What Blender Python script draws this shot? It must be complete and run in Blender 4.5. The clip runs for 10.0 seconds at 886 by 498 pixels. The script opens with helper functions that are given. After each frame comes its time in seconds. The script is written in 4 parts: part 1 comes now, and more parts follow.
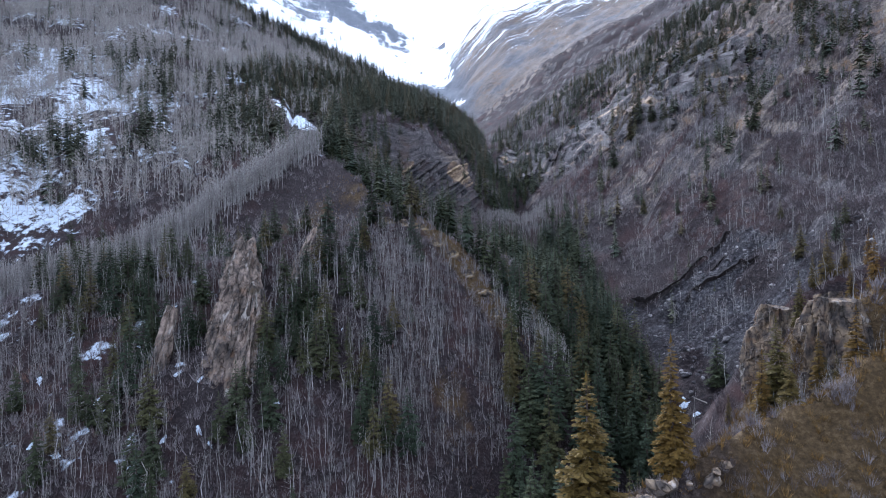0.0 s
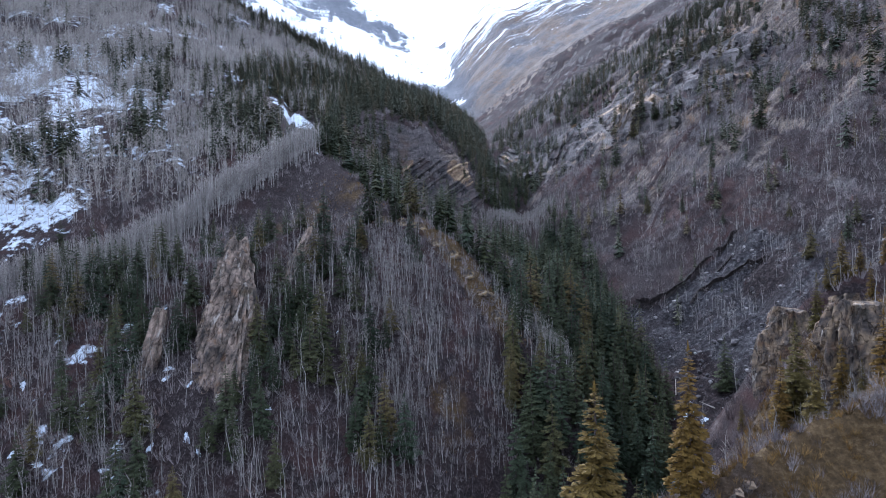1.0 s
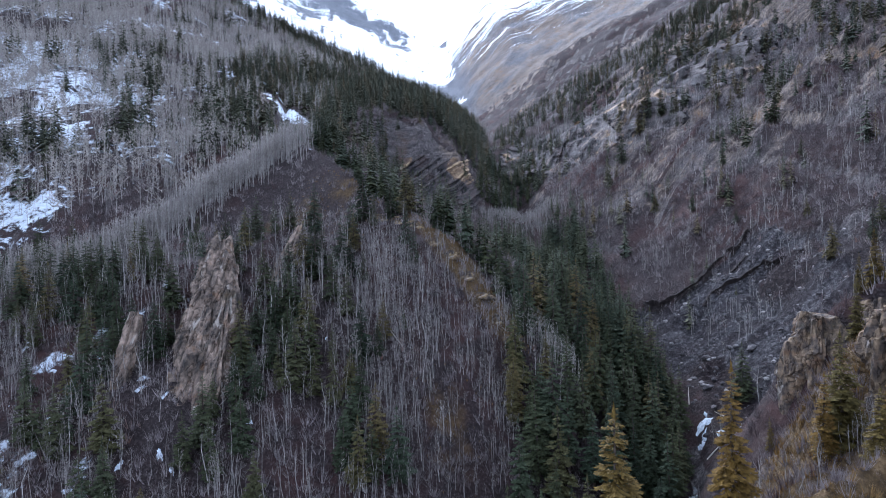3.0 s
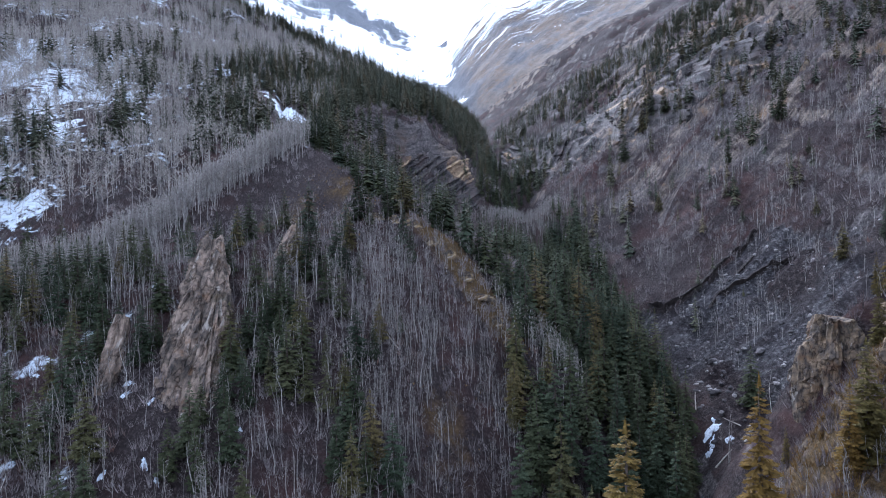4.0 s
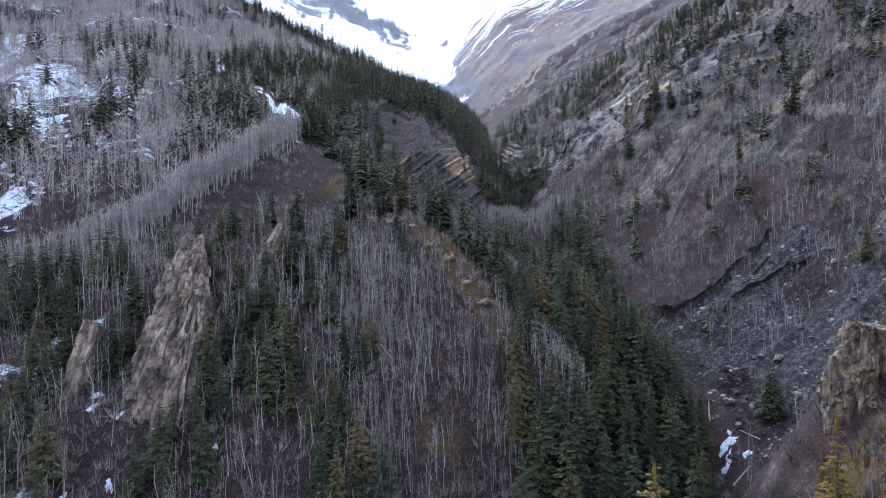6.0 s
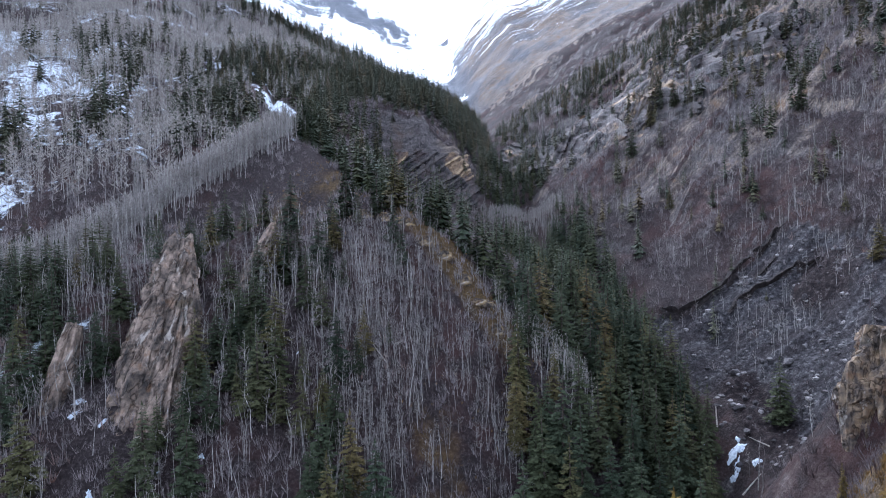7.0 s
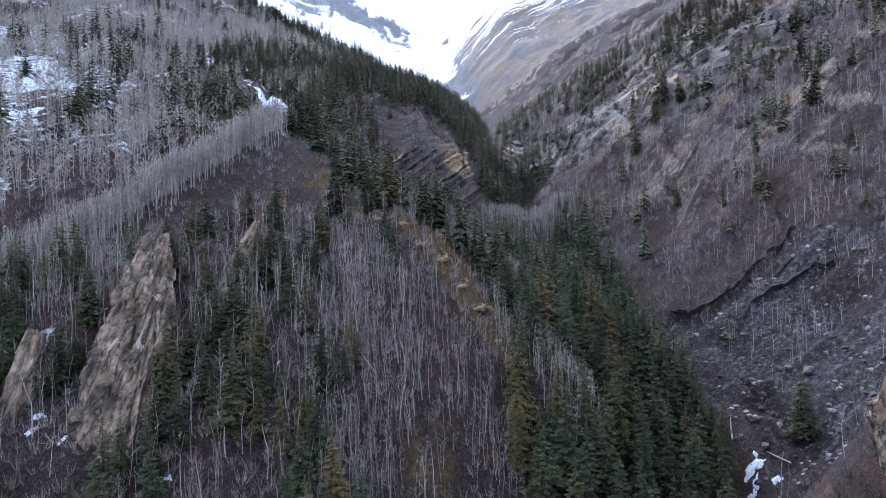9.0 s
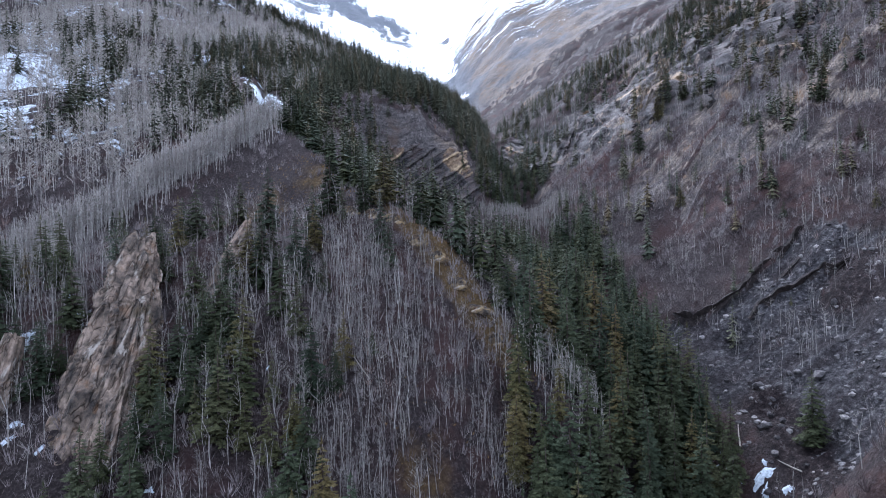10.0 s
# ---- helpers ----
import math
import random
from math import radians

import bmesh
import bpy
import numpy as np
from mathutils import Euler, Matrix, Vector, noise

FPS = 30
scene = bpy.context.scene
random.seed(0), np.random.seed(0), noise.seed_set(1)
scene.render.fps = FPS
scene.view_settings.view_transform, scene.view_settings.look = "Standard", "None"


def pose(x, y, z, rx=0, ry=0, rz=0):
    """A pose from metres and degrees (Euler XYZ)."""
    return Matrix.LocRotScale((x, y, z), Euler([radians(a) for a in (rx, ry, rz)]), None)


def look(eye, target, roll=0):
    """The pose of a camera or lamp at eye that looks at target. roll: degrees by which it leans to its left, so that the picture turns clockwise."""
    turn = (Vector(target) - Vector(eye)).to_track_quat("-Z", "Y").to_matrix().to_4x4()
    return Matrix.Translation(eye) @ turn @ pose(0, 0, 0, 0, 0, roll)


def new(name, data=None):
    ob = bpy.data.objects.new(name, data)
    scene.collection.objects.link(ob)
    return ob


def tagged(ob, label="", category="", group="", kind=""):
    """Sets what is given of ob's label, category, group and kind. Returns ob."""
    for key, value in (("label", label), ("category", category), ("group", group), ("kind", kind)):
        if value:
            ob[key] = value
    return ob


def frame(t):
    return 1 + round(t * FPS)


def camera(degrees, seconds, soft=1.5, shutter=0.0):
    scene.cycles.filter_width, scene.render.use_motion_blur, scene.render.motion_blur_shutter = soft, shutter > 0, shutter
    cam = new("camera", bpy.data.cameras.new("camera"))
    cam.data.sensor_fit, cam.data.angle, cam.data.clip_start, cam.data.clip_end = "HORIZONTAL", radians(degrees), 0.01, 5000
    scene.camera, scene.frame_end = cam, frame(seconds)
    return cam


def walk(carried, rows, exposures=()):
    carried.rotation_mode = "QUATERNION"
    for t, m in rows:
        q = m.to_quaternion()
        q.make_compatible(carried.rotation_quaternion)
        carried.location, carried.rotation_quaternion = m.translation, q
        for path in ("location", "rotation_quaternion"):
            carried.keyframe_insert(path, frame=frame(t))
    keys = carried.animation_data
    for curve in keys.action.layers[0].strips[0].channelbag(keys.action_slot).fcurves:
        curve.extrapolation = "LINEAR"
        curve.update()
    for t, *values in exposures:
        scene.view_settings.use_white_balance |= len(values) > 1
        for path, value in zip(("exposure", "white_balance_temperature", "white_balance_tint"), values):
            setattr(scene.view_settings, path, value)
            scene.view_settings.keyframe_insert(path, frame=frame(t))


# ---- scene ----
cam = camera(72, 10.0, soft=1.05)
PATH = [
    (0, pose(0.00, 0.00, 0.00, 90.000, 1.40, 0.000)),
    (0.5, pose(0.26, 3.15, -0.05, 90.011, 1.40, 0.035)),
    (1, pose(0.53, 6.27, -0.10, 90.020, 1.41, 0.069)),
    (1.5, pose(0.80, 9.36, -0.14, 90.029, 1.41, 0.102)),
    (2, pose(1.08, 12.43, -0.18, 90.038, 1.41, 0.134)),
    (2.5, pose(1.37, 15.47, -0.22, 90.045, 1.41, 0.166)),
    (3, pose(1.66, 18.49, -0.25, 90.052, 1.42, 0.196)),
    (3.5, pose(1.95, 21.48, -0.28, 90.058, 1.42, 0.226)),
    (4, pose(2.25, 24.44, -0.30, 90.063, 1.42, 0.255)),
    (4.5, pose(2.55, 27.38, -0.32, 90.068, 1.42, 0.284)),
    (5, pose(2.86, 30.29, -0.33, 90.071, 1.43, 0.311)),
    (5.5, pose(3.18, 33.18, -0.34, 90.074, 1.43, 0.338)),
    (6, pose(3.50, 36.04, -0.35, 90.077, 1.43, 0.363)),
    (6.5, pose(3.82, 38.88, -0.35, 90.078, 1.43, 0.388)),
    (7, pose(4.15, 41.69, -0.35, 90.079, 1.44, 0.412)),
    (7.5, pose(4.49, 44.47, -0.34, 90.079, 1.44, 0.436)),
    (8, pose(4.83, 47.23, -0.33, 90.078, 1.44, 0.458)),
    (8.5, pose(5.17, 49.96, -0.31, 90.076, 1.45, 0.480)),
    (9, pose(5.52, 52.67, -0.29, 90.074, 1.45, 0.501)),
    (9.5, pose(5.88, 55.35, -0.27, 90.071, 1.45, 0.521)),
    (10, pose(6.24, 58.00, -0.24, 90.067, 1.45, 0.540)),
]
EXPOSURE = 1.75
walk(cam, PATH, [(0, EXPOSURE, 5170, 13), (4, EXPOSURE + 0.06, 5190, 13), (7, EXPOSURE + 0.17, 5260, 13), (10, EXPOSURE + 0.19, 5290, 13)])

# ---------------------------------------------------------------- sky and sun: a pale, bright sky over a valley in shade
world = bpy.data.worlds.new("sky")
scene.world = world
world.use_nodes = True
wn, wl = world.node_tree.nodes, world.node_tree.links
sky = wn.new("ShaderNodeTexSky")
sky.sky_type = "NISHITA"
sky.sun_disc = False
sky.sun_elevation, sky.sun_rotation = radians(36), radians(348)
sky.air_density, sky.dust_density, sky.ozone_density = 1.0, 3.0, 1.0
pale = wn.new("ShaderNodeHueSaturation")
pale.inputs["Saturation"].default_value = 0.22
wl.new(sky.outputs[0], pale.inputs["Color"])
wl.new(pale.outputs[0], wn["Background"].inputs["Color"])
wn["Background"].inputs["Strength"].default_value = 0.2
sun = new("sun", bpy.data.lights.new("sun", "SUN"))
sun.data.energy, sun.data.angle, sun.data.color = 0.22, radians(20), (1.0, 0.93, 0.84)
sun.matrix_world = look((0, 0, 500), (20, -98, 427))


# ---------------------------------------------------------------- materials
class Nodes:
    """Short hand for building a node material."""

    def __init__(self, name, rough=0.9, spec=0.2):
        self.mat = bpy.data.materials.new(name)
        self.mat.use_nodes = True
        self.tree = self.mat.node_tree
        self.bsdf = self.tree.nodes["Principled BSDF"]
        self.bsdf.inputs["Roughness"].default_value = rough
        self.bsdf.inputs["Specular IOR Level"].default_value = spec

    def add(self, kind, **values):
        node = self.tree.nodes.new(kind)
        for key, value in values.items():
            node.inputs[key.replace("_", " ")].default_value = value
        return node

    def link(self, a, b):
        self.tree.links.new(a, b)

    def where(self, scale=(1, 1, 1), turn=(0, 0, 0)):
        geo = self.add("ShaderNodeNewGeometry")
        put = self.add("ShaderNodeMapping")
        put.vector_type = "TEXTURE"
        put.inputs["Scale"].default_value = [1 / v for v in scale]
        put.inputs["Rotation"].default_value = [radians(a) for a in turn]
        self.link(geo.outputs["Position"], put.inputs["Vector"])
        return put.outputs[0]

    def noise(self, size, detail=4, rough=0.55, at=None, warp=0.0):
        n = self.add("ShaderNodeTexNoise", Scale=1.0 / size, Detail=detail, Roughness=rough, Distortion=warp)
        self.link(at if at else self.where(), n.inputs["Vector"])
        return n.outputs["Fac"]

    def ramp(self, fac, stops):
        r = self.add("ShaderNodeValToRGB")
        while len(r.color_ramp.elements) < len(stops):
            r.color_ramp.elements.new(0.5)
        for e, (at, colour) in zip(r.color_ramp.elements, stops):
            e.position, e.color = at, (*colour, 1)
        self.link(fac, r.inputs[0])
        return r.outputs[0]

    def step(self, fac, low, high):
        r = self.add("ShaderNodeMapRange")
        r.interpolation_type = "SMOOTHSTEP"
        r.inputs["From Min"].default_value, r.inputs["From Max"].default_value = low, high
        self.link(fac, r.inputs["Value"])
        return r.outputs["Result"]

    def mix(self, fac, a, b, how="MIX"):
        m = self.tree.nodes.new("ShaderNodeMix")
        m.data_type, m.blend_type = "RGBA", how
        for value, slot in ((fac, m.inputs["Factor"]), (a, m.inputs[6]), (b, m.inputs[7])):
            if isinstance(value, (int, float)):
                slot.default_value = value
            elif isinstance(value, tuple):
                slot.default_value = (*value, 1)
            else:
                self.link(value, slot)
        return m.outputs[2]

    def sum(self, a, b, how="ADD"):
        m = self.tree.nodes.new("ShaderNodeMath")
        m.operation = how
        for value, slot in ((a, m.inputs[0]), (b, m.inputs[1])):
            if isinstance(value, (int, float)):
                slot.default_value = value
            else:
                self.link(value, slot)
        return m.outputs[0]

    def bump(self, fac, strength, distance):
        b = self.add("ShaderNodeBump", Strength=strength, Distance=distance)
        self.link(fac, b.inputs["Height"])
        self.link(b.outputs[0], self.bsdf.inputs["Normal"])

    def colour(self, out):
        self.link(out, self.bsdf.inputs["Base Color"])
        return self.mat


def rock_colours(n, at):
    """Tilted thin beds of grey-brown rock, broken up by rubble, with rust stains."""
    beds = n.noise(1.0, 3, 0.6, at, 0.15)
    rubble = n.noise(0.8, 6, 0.7)
    both = n.sum(n.sum(beds, 0.35, "MULTIPLY"), n.sum(rubble, 0.65, "MULTIPLY"))
    colour = n.ramp(both, [(0.36, (0.018, 0.016, 0.017)), (0.46, (0.058, 0.051, 0.051)), (0.54, (0.115, 0.101, 0.098)), (0.64, (0.25, 0.222, 0.208))])
    rust = n.step(n.noise(14, 5), 0.52, 0.70)
    colour = n.mix(n.sum(rust, 0.5, "MULTIPLY"), colour, (0.10, 0.062, 0.042), "MIX")
    return colour, both


def ground_material():
    n = Nodes("ground", 0.95, 0.15)
    cover = n.add("ShaderNodeVertexColor")
    cover.layer_name = "cover"
    split = n.add("ShaderNodeSeparateColor")
    n.link(cover.outputs["Color"], split.inputs[0])
    snow, rock, ochre = split.outputs
    fine = n.noise(0.7, 8, 0.72)
    mid = n.noise(7, 5, 0.6)
    big = n.noise(55, 4, 0.55)
    soil = n.ramp(fine, [(0.3, (0.009, 0.006, 0.006)), (0.5, (0.029, 0.022, 0.022)), (0.7, (0.092, 0.074, 0.072))])
    red = n.mix(n.step(mid, 0.38, 0.62), soil, (0.077, 0.035, 0.030))
    soil = n.mix(n.sum(n.step(big, 0.35, 0.7), 0.6, "MULTIPLY"), soil, red)
    grass = n.ramp(fine, [(0.3, (0.034, 0.023, 0.012)), (0.52, (0.092, 0.060, 0.028)), (0.72, (0.18, 0.125, 0.066))])
    ground = n.mix(n.step(n.sum(ochre, n.sum(n.sum(mid, 0.5, "SUBTRACT"), 0.9, "MULTIPLY")), 0.35, 0.75), soil, grass)
    stones, beds = rock_colours(n, n.where((0.09, 0.09, 0.75), (0, 68, 121)))
    tone = n.add("ShaderNodeVertexColor")
    tone.layer_name = "tone"
    parts = n.add("ShaderNodeSeparateColor")
    n.link(tone.outputs["Color"], parts.inputs[0])
    pale, remote, scree = parts.outputs
    tan = n.ramp(beds, [(0.36, (0.030, 0.025, 0.023)), (0.46, (0.11, 0.088, 0.074)), (0.54, (0.215, 0.172, 0.14)), (0.64, (0.37, 0.30, 0.245))])
    tan = n.mix(n.sum(n.step(n.noise(11, 4), 0.54, 0.68), 0.7, "MULTIPLY"), tan, (0.21, 0.125, 0.065))
    stones = n.mix(n.step(n.sum(pale, n.sum(mid, 0.5, "SUBTRACT")), 0.3, 0.8), stones, tan)
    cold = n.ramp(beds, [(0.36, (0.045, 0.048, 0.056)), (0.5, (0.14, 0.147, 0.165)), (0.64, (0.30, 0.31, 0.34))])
    stones = n.mix(n.sum(remote, n.sum(1.0, pale, "SUBTRACT"), "MULTIPLY"), stones, cold)
    gravel = n.ramp(n.noise(1.5, 7, 0.74), [(0.36, (0.010, 0.009, 0.010)), (0.48, (0.036, 0.033, 0.036)), (0.57, (0.075, 0.070, 0.073)), (0.68, (0.20, 0.187, 0.185))])
    gravel = n.mix(1.0, gravel, n.ramp(beds, [(0.38, (0.5, 0.5, 0.5)), (0.6, (1.5, 1.5, 1.5))]), "MULTIPLY")
    trail = n.noise(1.0, 5, 0.62, n.where((0.03, 0.22, 0.06), (0, 0, -12)), 0.3)
    dirt = n.mix(n.sum(n.step(trail, 0.42, 0.60), 0.6, "MULTIPLY"), gravel, (0.022, 0.016, 0.017))
    wet = n.ramp(n.noise(1.3, 6, 0.7), [(0.42, (0.010, 0.007, 0.008)), (0.56, (0.030, 0.021, 0.021)), (0.68, (0.10, 0.088, 0.085))])
    dirt = n.mix(n.step(n.sum(tone.outputs["Alpha"], n.sum(n.sum(mid, 0.5, "SUBTRACT"), 1.2, "MULTIPLY")), 0.3, 0.62), dirt, wet)
    stones = n.mix(n.step(scree, 0.3, 0.7), stones, dirt)
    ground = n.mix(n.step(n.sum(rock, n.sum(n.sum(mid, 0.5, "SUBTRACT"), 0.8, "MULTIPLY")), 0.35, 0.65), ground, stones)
    # near snow: tree shade is put into its dim, bluish colour
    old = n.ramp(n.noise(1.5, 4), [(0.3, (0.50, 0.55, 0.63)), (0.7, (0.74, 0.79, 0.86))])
    # snow far up the valley keeps plain white
    white = n.mix(remote, old, (0.86, 0.88, 0.90))
    patchy = n.sum(n.sum(n.noise(4.0, 6, 0.66), 0.5, "SUBTRACT"), 1.25, "MULTIPLY")
    ledges = n.noise(1.0, 4, 0.55, n.where((0.0035, 0.0035, 0.055), (0, 60, 121)), 0.3)
    ledges = n.sum(n.sum(n.sum(ledges, 0.5, "SUBTRACT"), 2.6, "MULTIPLY"), n.sum(remote, n.sum(n.sum(pale, 0.75, "MULTIPLY"), 0.25), "MULTIPLY"), "MULTIPLY")
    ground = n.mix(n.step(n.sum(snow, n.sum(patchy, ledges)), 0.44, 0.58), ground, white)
    n.bump(n.sum(fine, n.sum(beds, 0.9, "MULTIPLY")), 0.9, 0.9)
    return n.colour(ground)


GROUND = ground_material()


def tinted(n, near):
    """A number from 0 to 1 for each tree."""
    if near:
        return n.add("ShaderNodeObjectInfo").outputs["Random"]
    tint = n.add("ShaderNodeVertexColor")
    tint.layer_name = "tint"
    return tint.outputs["Color"]


def leafy(name, stops, near, rough=0.85):
    n = Nodes(name, rough, 0.12)
    own = n.ramp(tinted(n, near), stops)
    grain = n.ramp(n.noise(0.5, 3), [(0.3, (0.45, 0.45, 0.45)), (0.7, (1.45, 1.45, 1.45))])
    return n.colour(n.mix(1.0, own, grain, "MULTIPLY"))


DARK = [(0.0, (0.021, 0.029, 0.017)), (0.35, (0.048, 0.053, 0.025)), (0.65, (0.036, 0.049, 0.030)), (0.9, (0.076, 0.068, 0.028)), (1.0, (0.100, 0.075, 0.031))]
# needles of the distant woods: air haze is mixed in as paler, greyer green
HAZED = [(0.0, (0.042, 0.050, 0.036)), (0.35, (0.080, 0.080, 0.050)), (0.65, (0.066, 0.078, 0.056)), (0.9, (0.105, 0.092, 0.054)), (1.0, (0.125, 0.098, 0.056))]
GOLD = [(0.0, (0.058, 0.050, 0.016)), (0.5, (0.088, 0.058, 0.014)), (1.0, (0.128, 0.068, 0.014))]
SPRUCE = {"dark": leafy("spruce_needles", DARK, True), "gold": leafy("golden_spruce_needles", GOLD, True), "far": leafy("forest_needles", HAZED, False), "gorge": leafy("gorge_needles", DARK, False)}
ASPEN = [(0.0, (0.13, 0.115, 0.11)), (0.5, (0.25, 0.23, 0.215)), (1.0, (0.40, 0.375, 0.35))]
TWIGS = [(0.0, (0.09, 0.078, 0.078)), (0.5, (0.165, 0.147, 0.143)), (1.0, (0.36, 0.325, 0.29))]
BRUSH = [(0.0, (0.075, 0.050, 0.048)), (0.35, (0.150, 0.126, 0.128)), (0.8, (0.28, 0.243, 0.238)), (1.0, (0.17, 0.095, 0.072))]
TUFTS = [(0.0, (0.09, 0.058, 0.024)), (0.4, (0.20, 0.118, 0.036)), (0.7, (0.25, 0.16, 0.065)), (1.0, (0.30, 0.26, 0.20))]
BARK = {"aspen": leafy("aspen_bark", ASPEN, True), "twigs": leafy("aspen_twigs", TWIGS, True), "far": leafy("grove_bark", ASPEN, False),
        "far_twigs": leafy("grove_twigs", TWIGS, False), "brush": leafy("brush_stems", BRUSH, False), "tufts": leafy("dry_grass_blades", TUFTS, False),
        "spruce": leafy("spruce_bark", [(0, (0.06, 0.045, 0.038)), (1, (0.10, 0.08, 0.068))], True)}


def crag_material(name, scale, turn, pale):
    """Weathered rock with streaks along its beds, rust and pale scars."""
    n = Nodes(name, 0.9, 0.25)
    own, put = n.add("ShaderNodeTexCoord"), n.add("ShaderNodeMapping")
    put.vector_type = "TEXTURE"
    put.inputs["Scale"].default_value, put.inputs["Rotation"].default_value = [1 / v for v in scale], [radians(a) for a in turn]
    n.link(own.outputs["Object"], put.inputs["Vector"])
    at = put.outputs[0]
    streak = n.sum(n.sum(n.noise(1.0, 6, 0.6, at, 0.3), 0.62, "MULTIPLY"), n.sum(n.noise(1.3, 6, 0.65), 0.38, "MULTIPLY"))
    dark, light = (0.035, 0.030, 0.027), pale
    colour = n.ramp(streak, [(0.39, dark), (0.47, (0.095, 0.074, 0.060)), (0.56, tuple(0.65 * c for c in light)), (0.67, tuple(1.25 * c for c in light))])
    rust = n.step(n.noise(3.2, 5, 0.6), 0.54, 0.70)
    colour = n.mix(n.sum(rust, 0.55, "MULTIPLY"), colour, (0.17, 0.092, 0.045))
    scar = n.step(n.noise(1.4, 4, 0.65, at), 0.60, 0.66)
    colour = n.mix(n.sum(scar, 0.8, "MULTIPLY"), colour, (0.36, 0.32, 0.28))
    moss = n.step(n.noise(4.5, 5, 0.6), 0.56, 0.66)
    colour = n.mix(n.sum(moss, 0.5, "MULTIPLY"), colour, (0.05, 0.042, 0.024))
    split = n.noise(0.9, 3, 0.5, at, 0.5)
    crack = n.ramp(split, [(0.44, (1, 1, 1)), (0.475, (0.35, 0.32, 0.30)), (0.51, (1, 1, 1))])
    colour = n.mix(1.0, colour, crack, "MULTIPLY")
    n.bump(n.sum(n.sum(streak, crack), n.sum(n.noise(0.6, 5, 0.65), 0.5, "MULTIPLY")), 0.8, 0.4)
    return n.colour(colour)


CRAG = {"pillar": crag_material("pillar_rock", (0.42, 0.42, 0.15), (0, 12, 0), (0.31, 0.235, 0.185)),
        "bluff": crag_material("bluff_rock", (0.55, 0.55, 0.28), (0, 10, 0), (0.30, 0.22, 0.145)),
        "beds": crag_material("bedded_rock", (0.6, 0.6, 0.07), (0, 22, 0), (0.24, 0.205, 0.18)),
        "ochre": crag_material("ochre_rock", (0.08, 0.4, 0.7), (0, -28, 0), (0.34, 0.245, 0.13))}


def strata_material(name="bedded_strata", gain=1.0):
    """Beds of rock: each bed has its own tone, from near black over grey to ochre."""
    n = Nodes(name, 0.9, 0.2)
    own = n.ramp(tinted(n, False), [(0.0, (0.010, 0.009, 0.010)), (0.2, (0.030, 0.027, 0.028)), (0.4, (0.066, 0.058, 0.056)), (0.58, (0.115, 0.099, 0.092)),
                                    (0.66, (0.085, 0.058, 0.043)), (0.85, (0.20, 0.138, 0.088)), (1.0, (0.36, 0.27, 0.165))])
    grain = n.noise(0.9, 6, 0.7)
    n.bump(grain, 0.8, 0.6)
    own = n.mix(1.0, own, n.ramp(grain, [(0.32, (0.35 * gain,) * 3), (0.68, (1.5 * gain,) * 3)]), "MULTIPLY")
    return n.colour(n.mix(n.sum(n.step(n.noise(7, 5), 0.5, 0.64), 0.6, "MULTIPLY"), own, (0.085, 0.062, 0.058)))


STRATA = strata_material()
PALE_STRATA = strata_material("pale_strata", 1.2)


def plain_material(name, stops, size, rough=0.9, bump=0.5):
    n = Nodes(name, rough, 0.2)
    fac = n.noise(size, 5, 0.6)
    n.bump(fac, bump, size * 0.4)
    return n.colour(n.ramp(fac, stops))


# old snow, its colour also dimmed and blued for the trees' shade
SNOW = plain_material("shaded_old_snow", [(0.3, (0.26, 0.29, 0.33)), (0.5, (0.48, 0.53, 0.59)), (0.7, (0.66, 0.70, 0.75))], 0.5, 0.7)
STONE = plain_material("scree_stone", [(0.3, (0.035, 0.031, 0.033)), (0.5, (0.085, 0.077, 0.078)), (0.7, (0.17, 0.155, 0.15))], 0.7)
RUBBLE = leafy("scree_rubble", [(0.0, (0.03, 0.027, 0.028)), (0.5, (0.085, 0.077, 0.078)), (0.85, (0.16, 0.15, 0.148)), (1.0, (0.32, 0.295, 0.28))], False)
SOIL = plain_material("raw_soil", [(0.35, (0.008, 0.006, 0.006)), (0.55, (0.024, 0.018, 0.017)), (0.75, (0.06, 0.048, 0.044))], 1.2)
DEADWOOD = plain_material("dead_wood", [(0.3, (0.22, 0.19, 0.165)), (0.7, (0.46, 0.41, 0.36))], 0.4)
WATER = plain_material("creek_water", [(0.35, (0.03, 0.035, 0.035)), (0.58, (0.10, 0.11, 0.11)), (0.72, (0.65, 0.68, 0.70))], 1.6, 0.25, 0.3)


# ---------------------------------------------------------------- terrain
CREEK = np.array([(-30, -500, -140), (-40, -100, -104), (-12, 40, -88), (0, 80, -80), (15, 110, -74), (42, 135, -67), (59, 162, -62), (70, 186, -57), (72, 205, -50),
                  (69, 230, -41), (66, 250, -34.5), (61, 280, -25), (52, 340, -9), (50, 400, 12), (48, 500, 55), (50, 620, 95),
                  (58, 760, 128), (45, 1100, 212), (20, 1500, 345), (0, 2300, 760), (0, 9000, 760)], float)


def curve(v, pairs):
    a = np.array(pairs, float)
    return np.interp(v, a[:, 0], a[:, 1])


def smax(a, b, k):
    h = np.clip(0.5 + 0.5 * (a - b) / k, 0, 1)
    return b + (a - b) * h + k * h * (1 - h)


def smin(a, b, k):
    return -smax(-a, -b, k)


def hashed(i, j, seed):
    n = (i * 374761393 + j * 668265263 + seed * 982451653) & 0x7FFFFFFF
    n = ((n ^ (n >> 13)) * 1274126177) & 0x7FFFFFFF
    return ((n ^ (n >> 16)) & 0xFFFF) / 65535.0


